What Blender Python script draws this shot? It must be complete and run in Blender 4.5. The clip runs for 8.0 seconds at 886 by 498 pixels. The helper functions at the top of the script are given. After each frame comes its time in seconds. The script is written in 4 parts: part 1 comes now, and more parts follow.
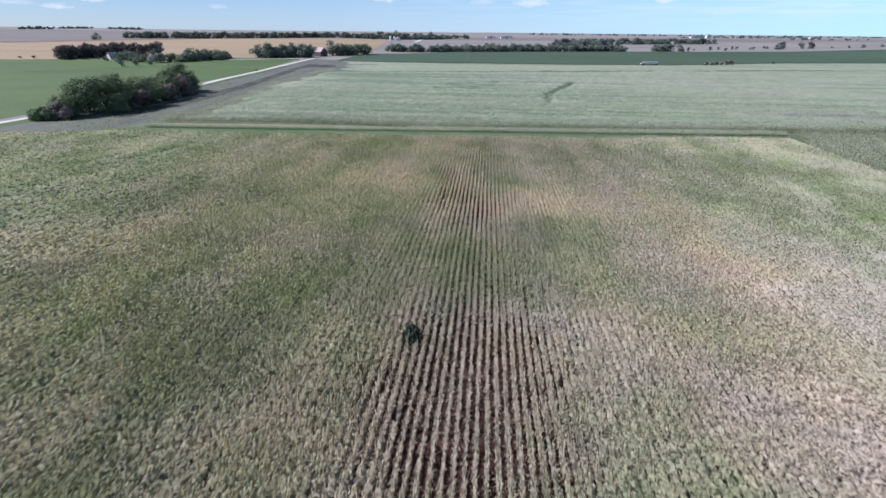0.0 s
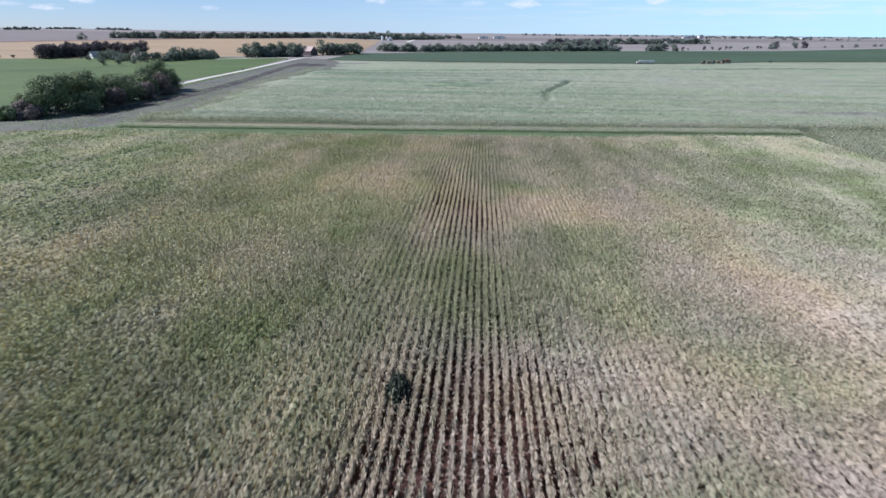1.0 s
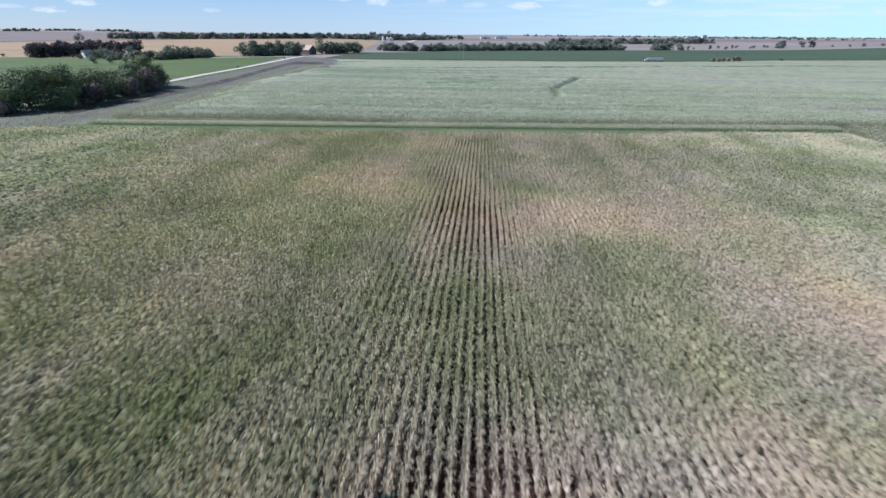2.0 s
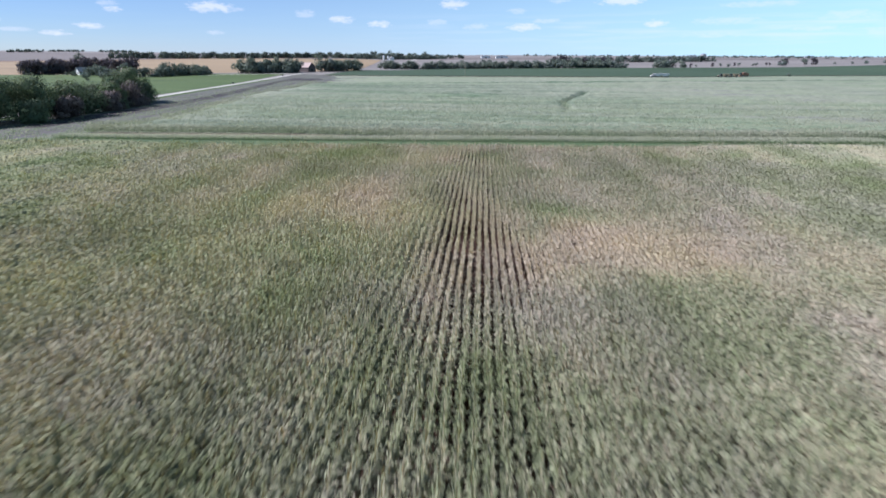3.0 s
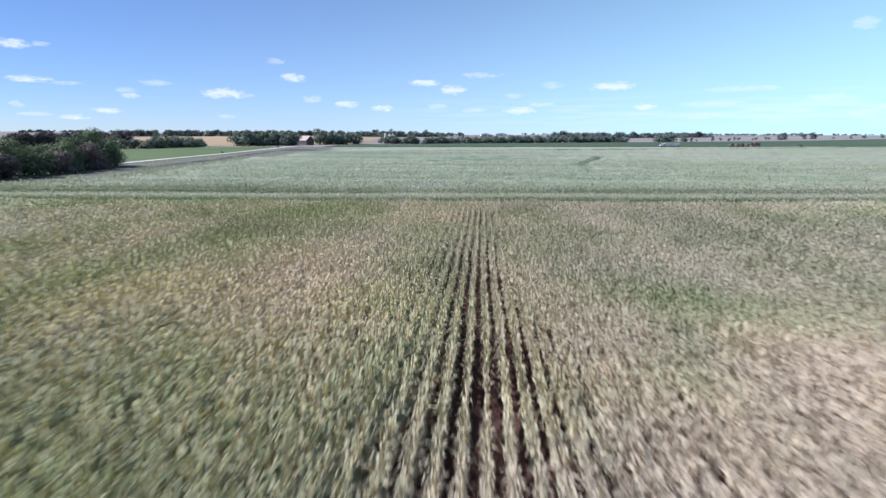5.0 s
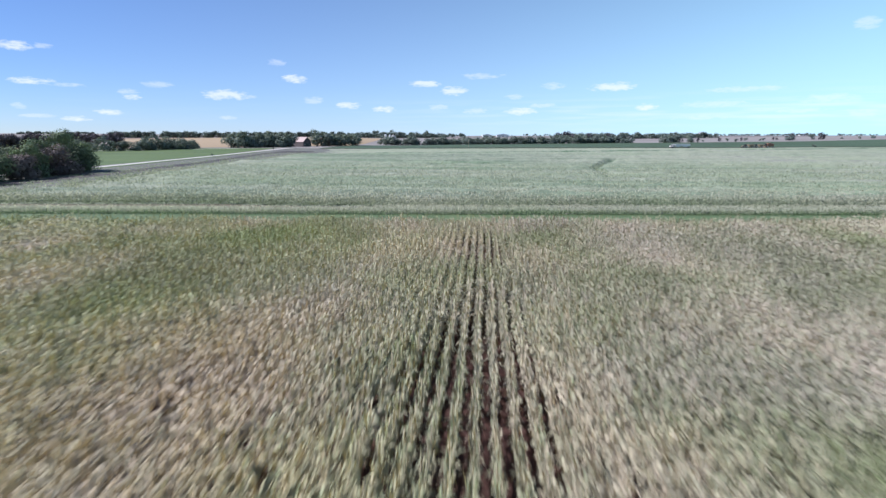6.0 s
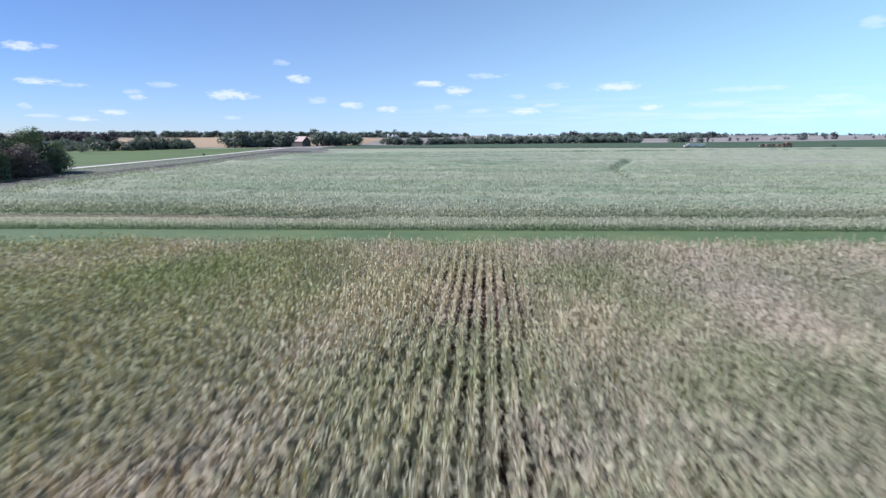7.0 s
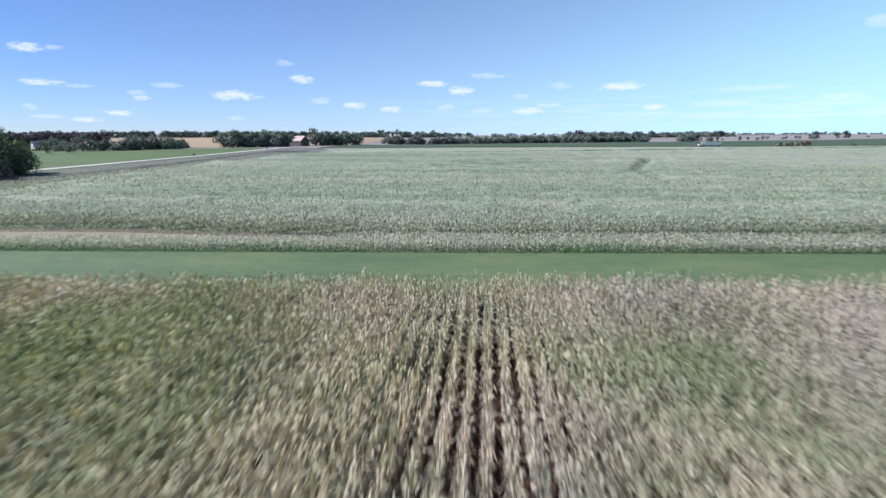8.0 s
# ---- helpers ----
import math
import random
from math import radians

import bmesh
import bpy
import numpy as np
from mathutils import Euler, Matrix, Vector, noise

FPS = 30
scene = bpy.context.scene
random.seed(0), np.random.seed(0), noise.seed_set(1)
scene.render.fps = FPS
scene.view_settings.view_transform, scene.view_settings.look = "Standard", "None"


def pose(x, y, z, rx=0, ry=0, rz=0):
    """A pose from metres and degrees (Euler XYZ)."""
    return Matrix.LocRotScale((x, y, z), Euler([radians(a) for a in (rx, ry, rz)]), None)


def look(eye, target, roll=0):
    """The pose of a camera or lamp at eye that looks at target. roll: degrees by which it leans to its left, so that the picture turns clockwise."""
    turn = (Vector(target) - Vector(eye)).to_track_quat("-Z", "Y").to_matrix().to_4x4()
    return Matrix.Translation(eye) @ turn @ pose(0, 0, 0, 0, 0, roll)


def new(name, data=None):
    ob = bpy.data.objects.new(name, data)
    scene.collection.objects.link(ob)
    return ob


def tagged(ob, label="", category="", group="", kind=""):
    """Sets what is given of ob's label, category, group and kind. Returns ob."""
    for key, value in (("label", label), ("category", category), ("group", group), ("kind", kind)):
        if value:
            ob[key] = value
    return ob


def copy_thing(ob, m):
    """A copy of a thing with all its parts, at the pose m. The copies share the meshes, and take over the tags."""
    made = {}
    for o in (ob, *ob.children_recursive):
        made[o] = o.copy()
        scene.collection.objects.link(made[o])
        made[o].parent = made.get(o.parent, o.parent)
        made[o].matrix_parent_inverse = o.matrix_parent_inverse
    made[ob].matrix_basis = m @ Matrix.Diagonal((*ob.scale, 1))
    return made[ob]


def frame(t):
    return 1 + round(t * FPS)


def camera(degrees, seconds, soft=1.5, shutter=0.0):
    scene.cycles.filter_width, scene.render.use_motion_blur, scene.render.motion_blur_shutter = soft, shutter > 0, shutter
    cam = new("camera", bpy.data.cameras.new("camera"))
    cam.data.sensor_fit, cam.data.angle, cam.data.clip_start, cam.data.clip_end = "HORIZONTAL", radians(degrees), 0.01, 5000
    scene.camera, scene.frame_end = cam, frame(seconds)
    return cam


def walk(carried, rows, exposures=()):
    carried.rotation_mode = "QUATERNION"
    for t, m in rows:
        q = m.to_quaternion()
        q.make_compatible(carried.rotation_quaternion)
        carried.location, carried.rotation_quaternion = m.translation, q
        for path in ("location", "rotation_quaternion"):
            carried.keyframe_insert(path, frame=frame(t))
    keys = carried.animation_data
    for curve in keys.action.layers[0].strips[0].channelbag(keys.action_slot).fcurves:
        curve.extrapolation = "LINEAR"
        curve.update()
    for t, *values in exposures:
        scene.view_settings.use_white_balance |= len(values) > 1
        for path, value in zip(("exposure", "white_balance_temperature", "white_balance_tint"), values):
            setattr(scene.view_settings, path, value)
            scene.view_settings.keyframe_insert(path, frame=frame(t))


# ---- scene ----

# ---- camera: a drone that drops from 30 m to 12 m while it flies along the maize rows ----
cam = camera(81.9, 8.0, soft=1.45, shutter=0.66)
# seconds, x, y, z, pitch, roll, yaw
ROWS = [
    (0.0, -0.00, -0.00, 32.66, -23.24, 0.60, 4.69),
    (0.5, -0.46, 5.18, 31.90, -23.21, 0.58, 4.13),
    (1.0, -1.00, 11.01, 30.08, -23.12, 0.58, 3.92),
    (1.5, -1.75, 17.63, 28.12, -23.05, 0.54, 4.01),
    (1.7, -2.08, 20.69, 27.32, -23.00, 0.51, 4.05),
    (2.8, -4.04, 37.42, 22.95, -21.84, 0.34, 4.15),
    (3.0, -4.40, 40.57, 22.08, -20.92, 0.29, 4.20),
    (3.5, -5.36, 48.60, 19.80, -18.45, 0.18, 4.25),
    (4.0, -6.28, 56.82, 17.30, -15.95, 0.16, 4.25),
    (4.2, -6.61, 60.39, 16.25, -14.88, 0.15, 4.27),
    (5.3, -7.99, 78.72, 13.05, -12.44, 0.03, 4.34),
    (5.5, -8.22, 82.24, 13.06, -12.45, 0.00, 4.37),
    (6.0, -8.75, 91.04, 13.40, -12.49, -0.04, 4.46),
    (6.5, -9.28, 99.72, 13.24, -12.51, -0.05, 4.64),
    (7.0, -9.97, 108.45, 12.88, -12.50, -0.05, 4.87),
    (7.5, -10.60, 117.03, 12.42, -12.50, -0.09, 5.07),
    (8.0, -11.24, 125.70, 12.02, -12.50, -0.15, 5.23),
]
walk(cam, [(t, pose(x, y, z, 0, 0, yaw) @ pose(0, 0, 0, 90 + pitch) @ pose(0, 0, 0, 0, 0, roll))
           for t, x, y, z, pitch, roll, yaw in ROWS],
     exposures=[(0.0, 0.73, 5750, 14), (1.5, 0.75, 5750, 14), (3.0, 0.81, 5750, 14), (4.5, 0.91, 5750, 14), (5.4, 0.96, 5750, 14), (6.2, 0.93, 5750, 14), (8.0, 0.92, 5750, 14)])

# ---- sky and sun ----
SUN_AZ, SUN_EL = -95.0, 42.0          # degrees clockwise from +y, degrees above the ground
# small fair-weather clouds: azimuth, elevation, half width, half height, in degrees
CLOUDS = [
    (-42.8, 7.34, 0.9, 0.31), (-42.2, 4.58, 1.3, 0.23), (-39.3, 1.54, 0.8, 0.20), (-36.8, 2.14, 0.8, 0.20), (-34.7, 3.55, 0.6, 0.20),
    (-26.6, 4.02, 1.6, 0.38), (-19.9, 5.73, 1.0, 0.33), (-14.6, 3.17, 1.0, 0.29), (-10.8, 2.79, 0.9, 0.26), (-6.4, 5.42, 1.2, 0.26),
    (-3.2, 4.73, 1.2, 0.35), (3.8, 2.59, 1.3, 0.29), (13.2, 4.88, 1.7, 0.36), (16.6, 2.82, 0.8, 0.25),
]
HAZE_CLOUDS = [
    (-39.7, 4.40, 1.2, 0.14), (-43.2, 2.53, 0.4, 0.18), (-42.0, 1.73, 0.9, 0.14), (-35.1, 4.04, 0.7, 0.20), (-32.5, 4.75, 1.0, 0.25),
    (-24.5, 3.86, 0.6, 0.16), (-26.6, 1.79, 0.7, 0.17), (-21.7, 7.25, 0.7, 0.27), (-18.2, 3.64, 0.8, 0.28), (-5.0, 2.98, 0.8, 0.24),
    (-1.0, 2.62, 1.0, 0.24), (3.2, 4.05, 0.8, 0.20), (7.3, 5.13, 0.9, 0.28), (6.2, 3.15, 1.3, 0.17), (22.7, 2.95, 2.2, 0.26),
    (25.2, 4.25, 2.7, 0.20), (31.7, 3.14, 1.8, 0.33), (29.8, 2.20, 1.6, 0.20), (34.2, 1.89, 1.3, 0.28), (33.4, 9.06, 0.7, 0.43),
    (-0.2, 6.20, 1.6, 0.23), (21.6, 1.81, 2.4, 0.21), (-40.9, 7.47, 0.5, 0.18),
]


def make_world():
    world = bpy.data.worlds.new("sky")
    scene.world = world
    world.use_nodes = True
    nt = world.node_tree
    nt.nodes.clear()
    N, L = nt.nodes.new, nt.links.new

    def math_node(op, a, b=None, c=None):
        n = N("ShaderNodeMath")
        n.operation = op
        for i, v in enumerate((a, b, c)):
            if v is None:
                continue
            if isinstance(v, (int, float)):
                n.inputs[i].default_value = v
            else:
                L(v, n.inputs[i])
        return n.outputs[0]

    sky = N("ShaderNodeTexSky")
    sky.sky_type = "NISHITA"
    sky.sun_disc = False
    sky.sun_elevation = radians(SUN_EL)
    sky.sun_rotation = radians(SUN_AZ)
    sky.altitude = 1200
    sky.air_density, sky.dust_density, sky.ozone_density = 1.0, 0.1, 3.5
    tex = N("ShaderNodeTexCoord")
    sep = N("ShaderNodeSeparateXYZ")
    L(tex.outputs["Generated"], sep.inputs[0])
    az = math_node("MULTIPLY", math_node("ARCTAN2", sep.outputs[0], sep.outputs[1]), 180 / math.pi)
    el = math_node("MULTIPLY", math_node("ARCSINE", sep.outputs[2]), 180 / math.pi)
    noise_tex = N("ShaderNodeTexNoise")
    noise_tex.inputs["Scale"].default_value = 55
    noise_tex.inputs["Detail"].default_value = 5
    flat = N("ShaderNodeMapping")
    flat.inputs["Scale"].default_value = (1, 1, 3.2)
    L(tex.outputs["Generated"], flat.inputs["Vector"])
    L(flat.outputs[0], noise_tex.inputs["Vector"])
    puff = math_node("SUBTRACT", noise_tex.outputs["Fac"], 0.5)
    fine = N("ShaderNodeTexNoise")
    fine.inputs["Scale"].default_value = 120
    fine.inputs["Detail"].default_value = 4
    L(flat.outputs[0], fine.inputs["Vector"])
    grain = math_node("SUBTRACT", fine.outputs["Fac"], 0.5)
    wobble = math_node("ADD", math_node("MULTIPLY", puff, 4.6), math_node("MULTIPLY", grain, 3.6))

    def bank(clouds, edge):
        total = None
        for a, e, w, h in clouds:
            da = math_node("DIVIDE", math_node("SUBTRACT", az, a), w)
            de = math_node("DIVIDE", math_node("SUBTRACT", el, e), h)
            r = math_node("ADD", math_node("MULTIPLY", da, da), math_node("MULTIPLY", de, de))
            m = math_node("SUBTRACT", 1.0, math_node("MULTIPLY", math_node("ADD", r, wobble), edge))
            total = m if total is None else math_node("MAXIMUM", total, m)
        return math_node("MINIMUM", math_node("MAXIMUM", total, 0.0), 1.0)

    mask = math_node("MULTIPLY", bank(CLOUDS, 0.5), 0.68)
    veil = math_node("MULTIPLY", bank(HAZE_CLOUDS, 0.5), 0.34)
    # long thin streaks of cloud low over the eastern horizon
    long_map = N("ShaderNodeMapping")
    long_map.inputs["Scale"].default_value = (5, 5, 75)
    L(tex.outputs["Generated"], long_map.inputs["Vector"])
    long_tex = N("ShaderNodeTexNoise")
    long_tex.inputs["Scale"].default_value = 1.6
    long_tex.inputs["Detail"].default_value = 4
    L(long_map.outputs[0], long_tex.inputs["Vector"])
    band = math_node("POWER", 2.718, math_node("MULTIPLY", math_node("POWER", math_node("DIVIDE", math_node("SUBTRACT", el, 2.2), 1.5), 2.0), -1.0))
    east = math_node("MINIMUM", math_node("MAXIMUM", math_node("MULTIPLY_ADD", az, 0.018, 0.35), 0.05), 0.9)
    streak = math_node("MINIMUM", math_node("MAXIMUM", math_node("MULTIPLY", math_node("SUBTRACT", long_tex.outputs["Fac"], 0.46), 3.4), 0.0), 1.0)
    veil = math_node("MAXIMUM", veil, math_node("MULTIPLY", math_node("MULTIPLY", streak, band), math_node("MULTIPLY", east, 0.6)))
    both = math_node("MAXIMUM", mask, veil)
    # a thin bright veil low over the horizon, thicker to the east
    fade = math_node("POWER", 2.718, math_node("MULTIPLY", math_node("MAXIMUM", el, 0.0), -0.065))
    side = math_node("MINIMUM", math_node("MAXIMUM", math_node("MULTIPLY_ADD", az, 0.0105, 0.59), 0.1), 0.97)
    thin = N("ShaderNodeMix")
    thin.data_type = "RGBA"
    L(math_node("MULTIPLY", fade, side), thin.inputs["Factor"])
    blue = N("ShaderNodeMix")
    blue.data_type, blue.blend_type = "RGBA", "MULTIPLY"
    blue.inputs["Factor"].default_value = 1.0
    L(sky.outputs[0], blue.inputs["A"])
    blue_tone = N("ShaderNodeMix")
    blue_tone.data_type = "RGBA"
    L(side, blue_tone.inputs["Factor"])
    blue_tone.inputs["A"].default_value = (0.78, 0.89, 1.10, 1)
    blue_tone.inputs["B"].default_value = (0.88, 1.12, 1.09, 1)
    L(blue_tone.outputs["Result"], blue.inputs["B"])
    L(blue.outputs["Result"], thin.inputs["A"])
    veil_tone = N("ShaderNodeMix")
    veil_tone.data_type = "RGBA"
    L(side, veil_tone.inputs["Factor"])
    veil_tone.inputs["A"].default_value = (7.2, 7.7, 12.7, 1)
    veil_tone.inputs["B"].default_value = (7.0, 10.8, 11.8, 1)
    L(veil_tone.outputs["Result"], thin.inputs["B"])
    mix = N("ShaderNodeMix")
    mix.data_type = "RGBA"
    L(both, mix.inputs["Factor"])
    L(thin.outputs["Result"], mix.inputs["A"])
    mix.inputs["B"].default_value = (10.5, 10.6, 11.0, 1)
    bg = N("ShaderNodeBackground")
    bg.inputs["Strength"].default_value = 0.052
    L(mix.outputs["Result"], bg.inputs["Color"])
    out = N("ShaderNodeOutputWorld")
    L(bg.outputs[0], out.inputs[0])


make_world()
sun = new("sun", bpy.data.lights.new("sun", "SUN"))
sun.data.energy = 5.0
sun.data.angle = radians(0.53)
sun.data.color = (1.0, 0.95, 0.88)
_a, _e = radians(SUN_AZ), radians(SUN_EL)
sun.matrix_world = look((0, 0, 0), (-math.sin(_a) * math.cos(_e), -math.cos(_a) * math.cos(_e), -math.sin(_e)))
sun.location = (-200, 50, 300)


# ---- materials ----
def material(name, colors, scale=1.0, rough=0.8, bump=0.0, bump_scale=None, stretch=(1, 1, 1), big=None, spec=0.3,
             metal=0.0, translucent=0.0):
    """A rough surface whose colours vary on two scales. colors: two to four base colours; big: size of the broad variation in metres."""
    mat = bpy.data.materials.new(name)
    mat.use_nodes = True
    nt = mat.node_tree
    bsdf = nt.nodes["Principled BSDF"]
    N, L = nt.nodes.new, nt.links.new
    geo = N("ShaderNodeNewGeometry")
    mapping = N("ShaderNodeMapping")
    mapping.inputs["Scale"].default_value = stretch
    L(geo.outputs["Position"], mapping.inputs["Vector"])
    n1 = N("ShaderNodeTexNoise")
    n1.inputs["Scale"].default_value = 1.0 / scale
    n1.inputs["Detail"].default_value = 5
    n1.inputs["Roughness"].default_value = 0.65
    L(mapping.outputs[0], n1.inputs["Vector"])
    n2 = N("ShaderNodeTexNoise")
    n2.inputs["Scale"].default_value = 1.0 / (big or scale * 14)
    n2.inputs["Detail"].default_value = 3
    L(mapping.outputs[0], n2.inputs["Vector"])
    add = N("ShaderNodeMath")
    add.operation = "ADD"
    L(n1.outputs["Fac"], add.inputs[0])
    L(n2.outputs["Fac"], add.inputs[1])
    half = N("ShaderNodeMapRange")
    half.inputs["From Min"].default_value = 0.68
    half.inputs["From Max"].default_value = 1.32
    L(add.outputs[0], half.inputs["Value"])
    ramp = N("ShaderNodeValToRGB")
    els = ramp.color_ramp.elements
    while len(els) < len(colors):
        els.new(0.5)
    for i, c in enumerate(colors):
        els[i].position = i / (len(colors) - 1)
        els[i].color = (*c, 1)
    L(half.outputs[0], ramp.inputs["Fac"])
    L(ramp.outputs["Color"], bsdf.inputs["Base Color"])
    bsdf.inputs["Roughness"].default_value = rough
    bsdf.inputs["Specular IOR Level"].default_value = spec
    bsdf.inputs["Metallic"].default_value = metal
    if bump:
        b = N("ShaderNodeBump")
        b.inputs["Strength"].default_value = 0.7
        b.inputs["Distance"].default_value = bump
        n3 = N("ShaderNodeTexNoise")
        n3.inputs["Scale"].default_value = 1.0 / (bump_scale or scale)
        n3.inputs["Detail"].default_value = 4
        L(mapping.outputs[0], n3.inputs["Vector"])
        L(n3.outputs["Fac"], b.inputs["Height"])
        L(b.outputs[0], bsdf.inputs["Normal"])
    return mat


def leaf_material(name, stops, rough=0.5, spec=0.4, through_light=0.25, attr="dry", glow=(0.9, 0.85, 0.5), mottle=0.0):
    """Leaves: the colour runs over stops by the plant's own dryness or leaf tone, with a tint of each leaf's own."""
    mat = bpy.data.materials.new(name)
    mat.use_nodes = True
    nt = mat.node_tree
    bsdf = nt.nodes["Principled BSDF"]
    N, L = nt.nodes.new, nt.links.new
    at = N("ShaderNodeAttribute")
    at.attribute_name = attr
    ramp = N("ShaderNodeValToRGB")
    els = ramp.color_ramp.elements
    while len(els) < len(stops):
        els.new(0.5)
    for i, (pos_, c) in enumerate(stops):
        els[i].position = pos_
        els[i].color = (*c, 1)
    L(at.outputs["Fac"], ramp.inputs["Fac"])
    tint = N("ShaderNodeAttribute")
    tint.attribute_name = "tint"
    hsv = N("ShaderNodeHueSaturation")
    hue = N("ShaderNodeAttribute")
    hue.attribute_name = "hue"
    for socket, lo_, hi_ in (("Hue", 0.474, 0.524), ("Saturation", 0.71, 1.27)):
        hr = N("ShaderNodeMapRange")
        hr.inputs["To Min"].default_value = lo_
        hr.inputs["To Max"].default_value = hi_
        L(hue.outputs["Fac"], hr.inputs["Value"])
        L(hr.outputs[0], hsv.inputs[socket])
    mr = N("ShaderNodeMapRange")
    mr.inputs["To Min"].default_value = 0.87
    mr.inputs["To Max"].default_value = 1.13
    L(tint.outputs["Fac"], mr.inputs["Value"])
    L(mr.outputs[0], hsv.inputs["Value"])
    L(ramp.outputs["Color"], hsv.inputs["Color"])
    if mottle:
        geo = N("ShaderNodeNewGeometry")
        rows_map = N("ShaderNodeMapping")
        rows_map.inputs["Scale"].default_value = (0.7, 1.3, 1.0)
        L(geo.outputs["Position"], rows_map.inputs["Vector"])
        grain = N("ShaderNodeTexNoise")
        grain.inputs["Scale"].default_value = 1.1
        grain.inputs["Detail"].default_value = 4
        grain.inputs["Roughness"].default_value = 0.7
        L(rows_map.outputs[0], grain.inputs["Vector"])
        gr = N("ShaderNodeMapRange")
        gr.inputs["From Min"].default_value, gr.inputs["From Max"].default_value = 0.3, 0.7
        gr.inputs["To Min"].default_value, gr.inputs["To Max"].default_value = 1 - mottle, 1 + mottle
        L(grain.outputs["Fac"], gr.inputs["Value"])
        both = N("ShaderNodeMath")
        both.operation = "MULTIPLY"
        L(mr.outputs[0], both.inputs[0])
        L(gr.outputs[0], both.inputs[1])
        L(both.outputs[0], hsv.inputs["Value"])
        rough_bump = N("ShaderNodeBump")
        rough_bump.inputs["Strength"].default_value = 0.8
        rough_bump.inputs["Distance"].default_value = 0.35
        L(grain.outputs["Fac"], rough_bump.inputs["Height"])
        L(rough_bump.outputs[0], bsdf.inputs["Normal"])
    L(hsv.outputs["Color"], bsdf.inputs["Base Color"])
    bsdf.inputs["Roughness"].default_value = rough
    bsdf.inputs["Specular IOR Level"].default_value = spec
    tr = N("ShaderNodeBsdfTranslucent")
    warm = N("ShaderNodeMix")
    warm.data_type, warm.blend_type = "RGBA", "MULTIPLY"
    warm.inputs["Factor"].default_value = 1.0
    L(hsv.outputs["Color"], warm.inputs["A"])
    warm.inputs["B"].default_value = (*glow, 1)
    L(warm.outputs["Result"], tr.inputs["Color"])
    mixs = N("ShaderNodeMixShader")
    mixs.inputs[0].default_value = through_light
    L(bsdf.outputs[0], mixs.inputs[1])
    L(tr.outputs[0], mixs.inputs[2])
    L(mixs.outputs[0], nt.nodes["Material Output"].inputs["Surface"])
    return mat


M_STUBBLE = material("stubble_land", [(0.14, 0.123, 0.117), (0.187, 0.167, 0.158), (0.23, 0.207, 0.194)], 9, big=260, stretch=(1, 3, 1), bump=0.1)
M_SOIL = material("dark_soil", [(0.042, 0.019, 0.015), (0.066, 0.031, 0.025), (0.096, 0.049, 0.039)], 0.25, big=6, bump=0.06)
M_GREYSOIL = material("grey_weedy_soil", [(0.05, 0.044, 0.045), (0.10, 0.094, 0.09), (0.10, 0.108, 0.078), (0.155, 0.148, 0.135)], 1.1, big=11, bump=0.35, stretch=(1.5, 0.22, 1))
M_WEEDY = material("weedy_ground", [(0.07, 0.075, 0.05), (0.12, 0.125, 0.088), (0.16, 0.16, 0.118)], 0.8, big=9, bump=0.3, stretch=(1.2, 0.4, 1))
M_DARKSOIL = material("dark_turned_soil", [(0.022, 0.018, 0.020), (0.045, 0.037, 0.038), (0.075, 0.068, 0.058)], 1.0, big=12, bump=0.3, stretch=(1.5, 0.2, 1))
M_GRASS = material("mown_grass", [(0.048, 0.081, 0.036), (0.069, 0.104, 0.046), (0.105, 0.128, 0.056)], 0.7, big=8, bump=0.08, bump_scale=0.2, stretch=(0.4, 1, 1))
M_PASTURE = material("pasture_grass", [(0.046, 0.076, 0.020), (0.063, 0.096, 0.027), (0.087, 0.116, 0.038)], 5, big=90, bump=0.1, bump_scale=1.0, stretch=(1, 2.2, 1))
M_SOY = material("bean_crop", [(0.030, 0.052, 0.028), (0.041, 0.067, 0.036), (0.056, 0.082, 0.046)], 4, big=120, bump=0.3, bump_scale=0.9, stretch=(0.5, 2, 1))
M_TAN = material("ripe_beans", [(0.20, 0.142, 0.085), (0.26, 0.19, 0.115), (0.30, 0.222, 0.135)], 7, big=170, stretch=(0.5, 2, 1), bump=0.15)
M_REDLAND = material("reddish_land", [(0.15, 0.075, 0.06), (0.2, 0.105, 0.085)], 8, big=80)
M_MOWN = material("mown_tan_stubble", [(0.14, 0.115, 0.08), (0.18, 0.158, 0.11), (0.19, 0.175, 0.122)], 0.5, big=7, bump=0.08, stretch=(0.4, 1.5, 1))
M_BROWNLAND = material("grey_brown_land", [(0.105, 0.092, 0.086), (0.145, 0.125, 0.116), (0.18, 0.155, 0.145)], 12, big=160, stretch=(0.6, 2.5, 1))
M_LANE = material("dry_lane_grass", [(0.075, 0.085, 0.045), (0.10, 0.108, 0.062), (0.125, 0.125, 0.078)], 0.6, big=9, bump=0.08, bump_scale=0.25)
M_PALE = material("pale_track", [(0.20, 0.19, 0.13), (0.25, 0.24, 0.17), (0.20, 0.22, 0.14)], 2, big=30)
M_GRAVEL = material("gravel", [(0.36, 0.34, 0.30), (0.46, 0.44, 0.40), (0.52, 0.50, 0.46)], 0.4, big=14, bump=0.03)
M_CANOPY = leaf_material("maize_canopy", [(0.0, (0.075, 0.115, 0.071)), (0.4, (0.160, 0.191, 0.134)), (0.7, (0.224, 0.243, 0.176)), (0.85, (0.182, 0.188, 0.16)), (1.0, (0.105, 0.092, 0.088))], 0.8, 0.1, 0.0, mottle=0.3)
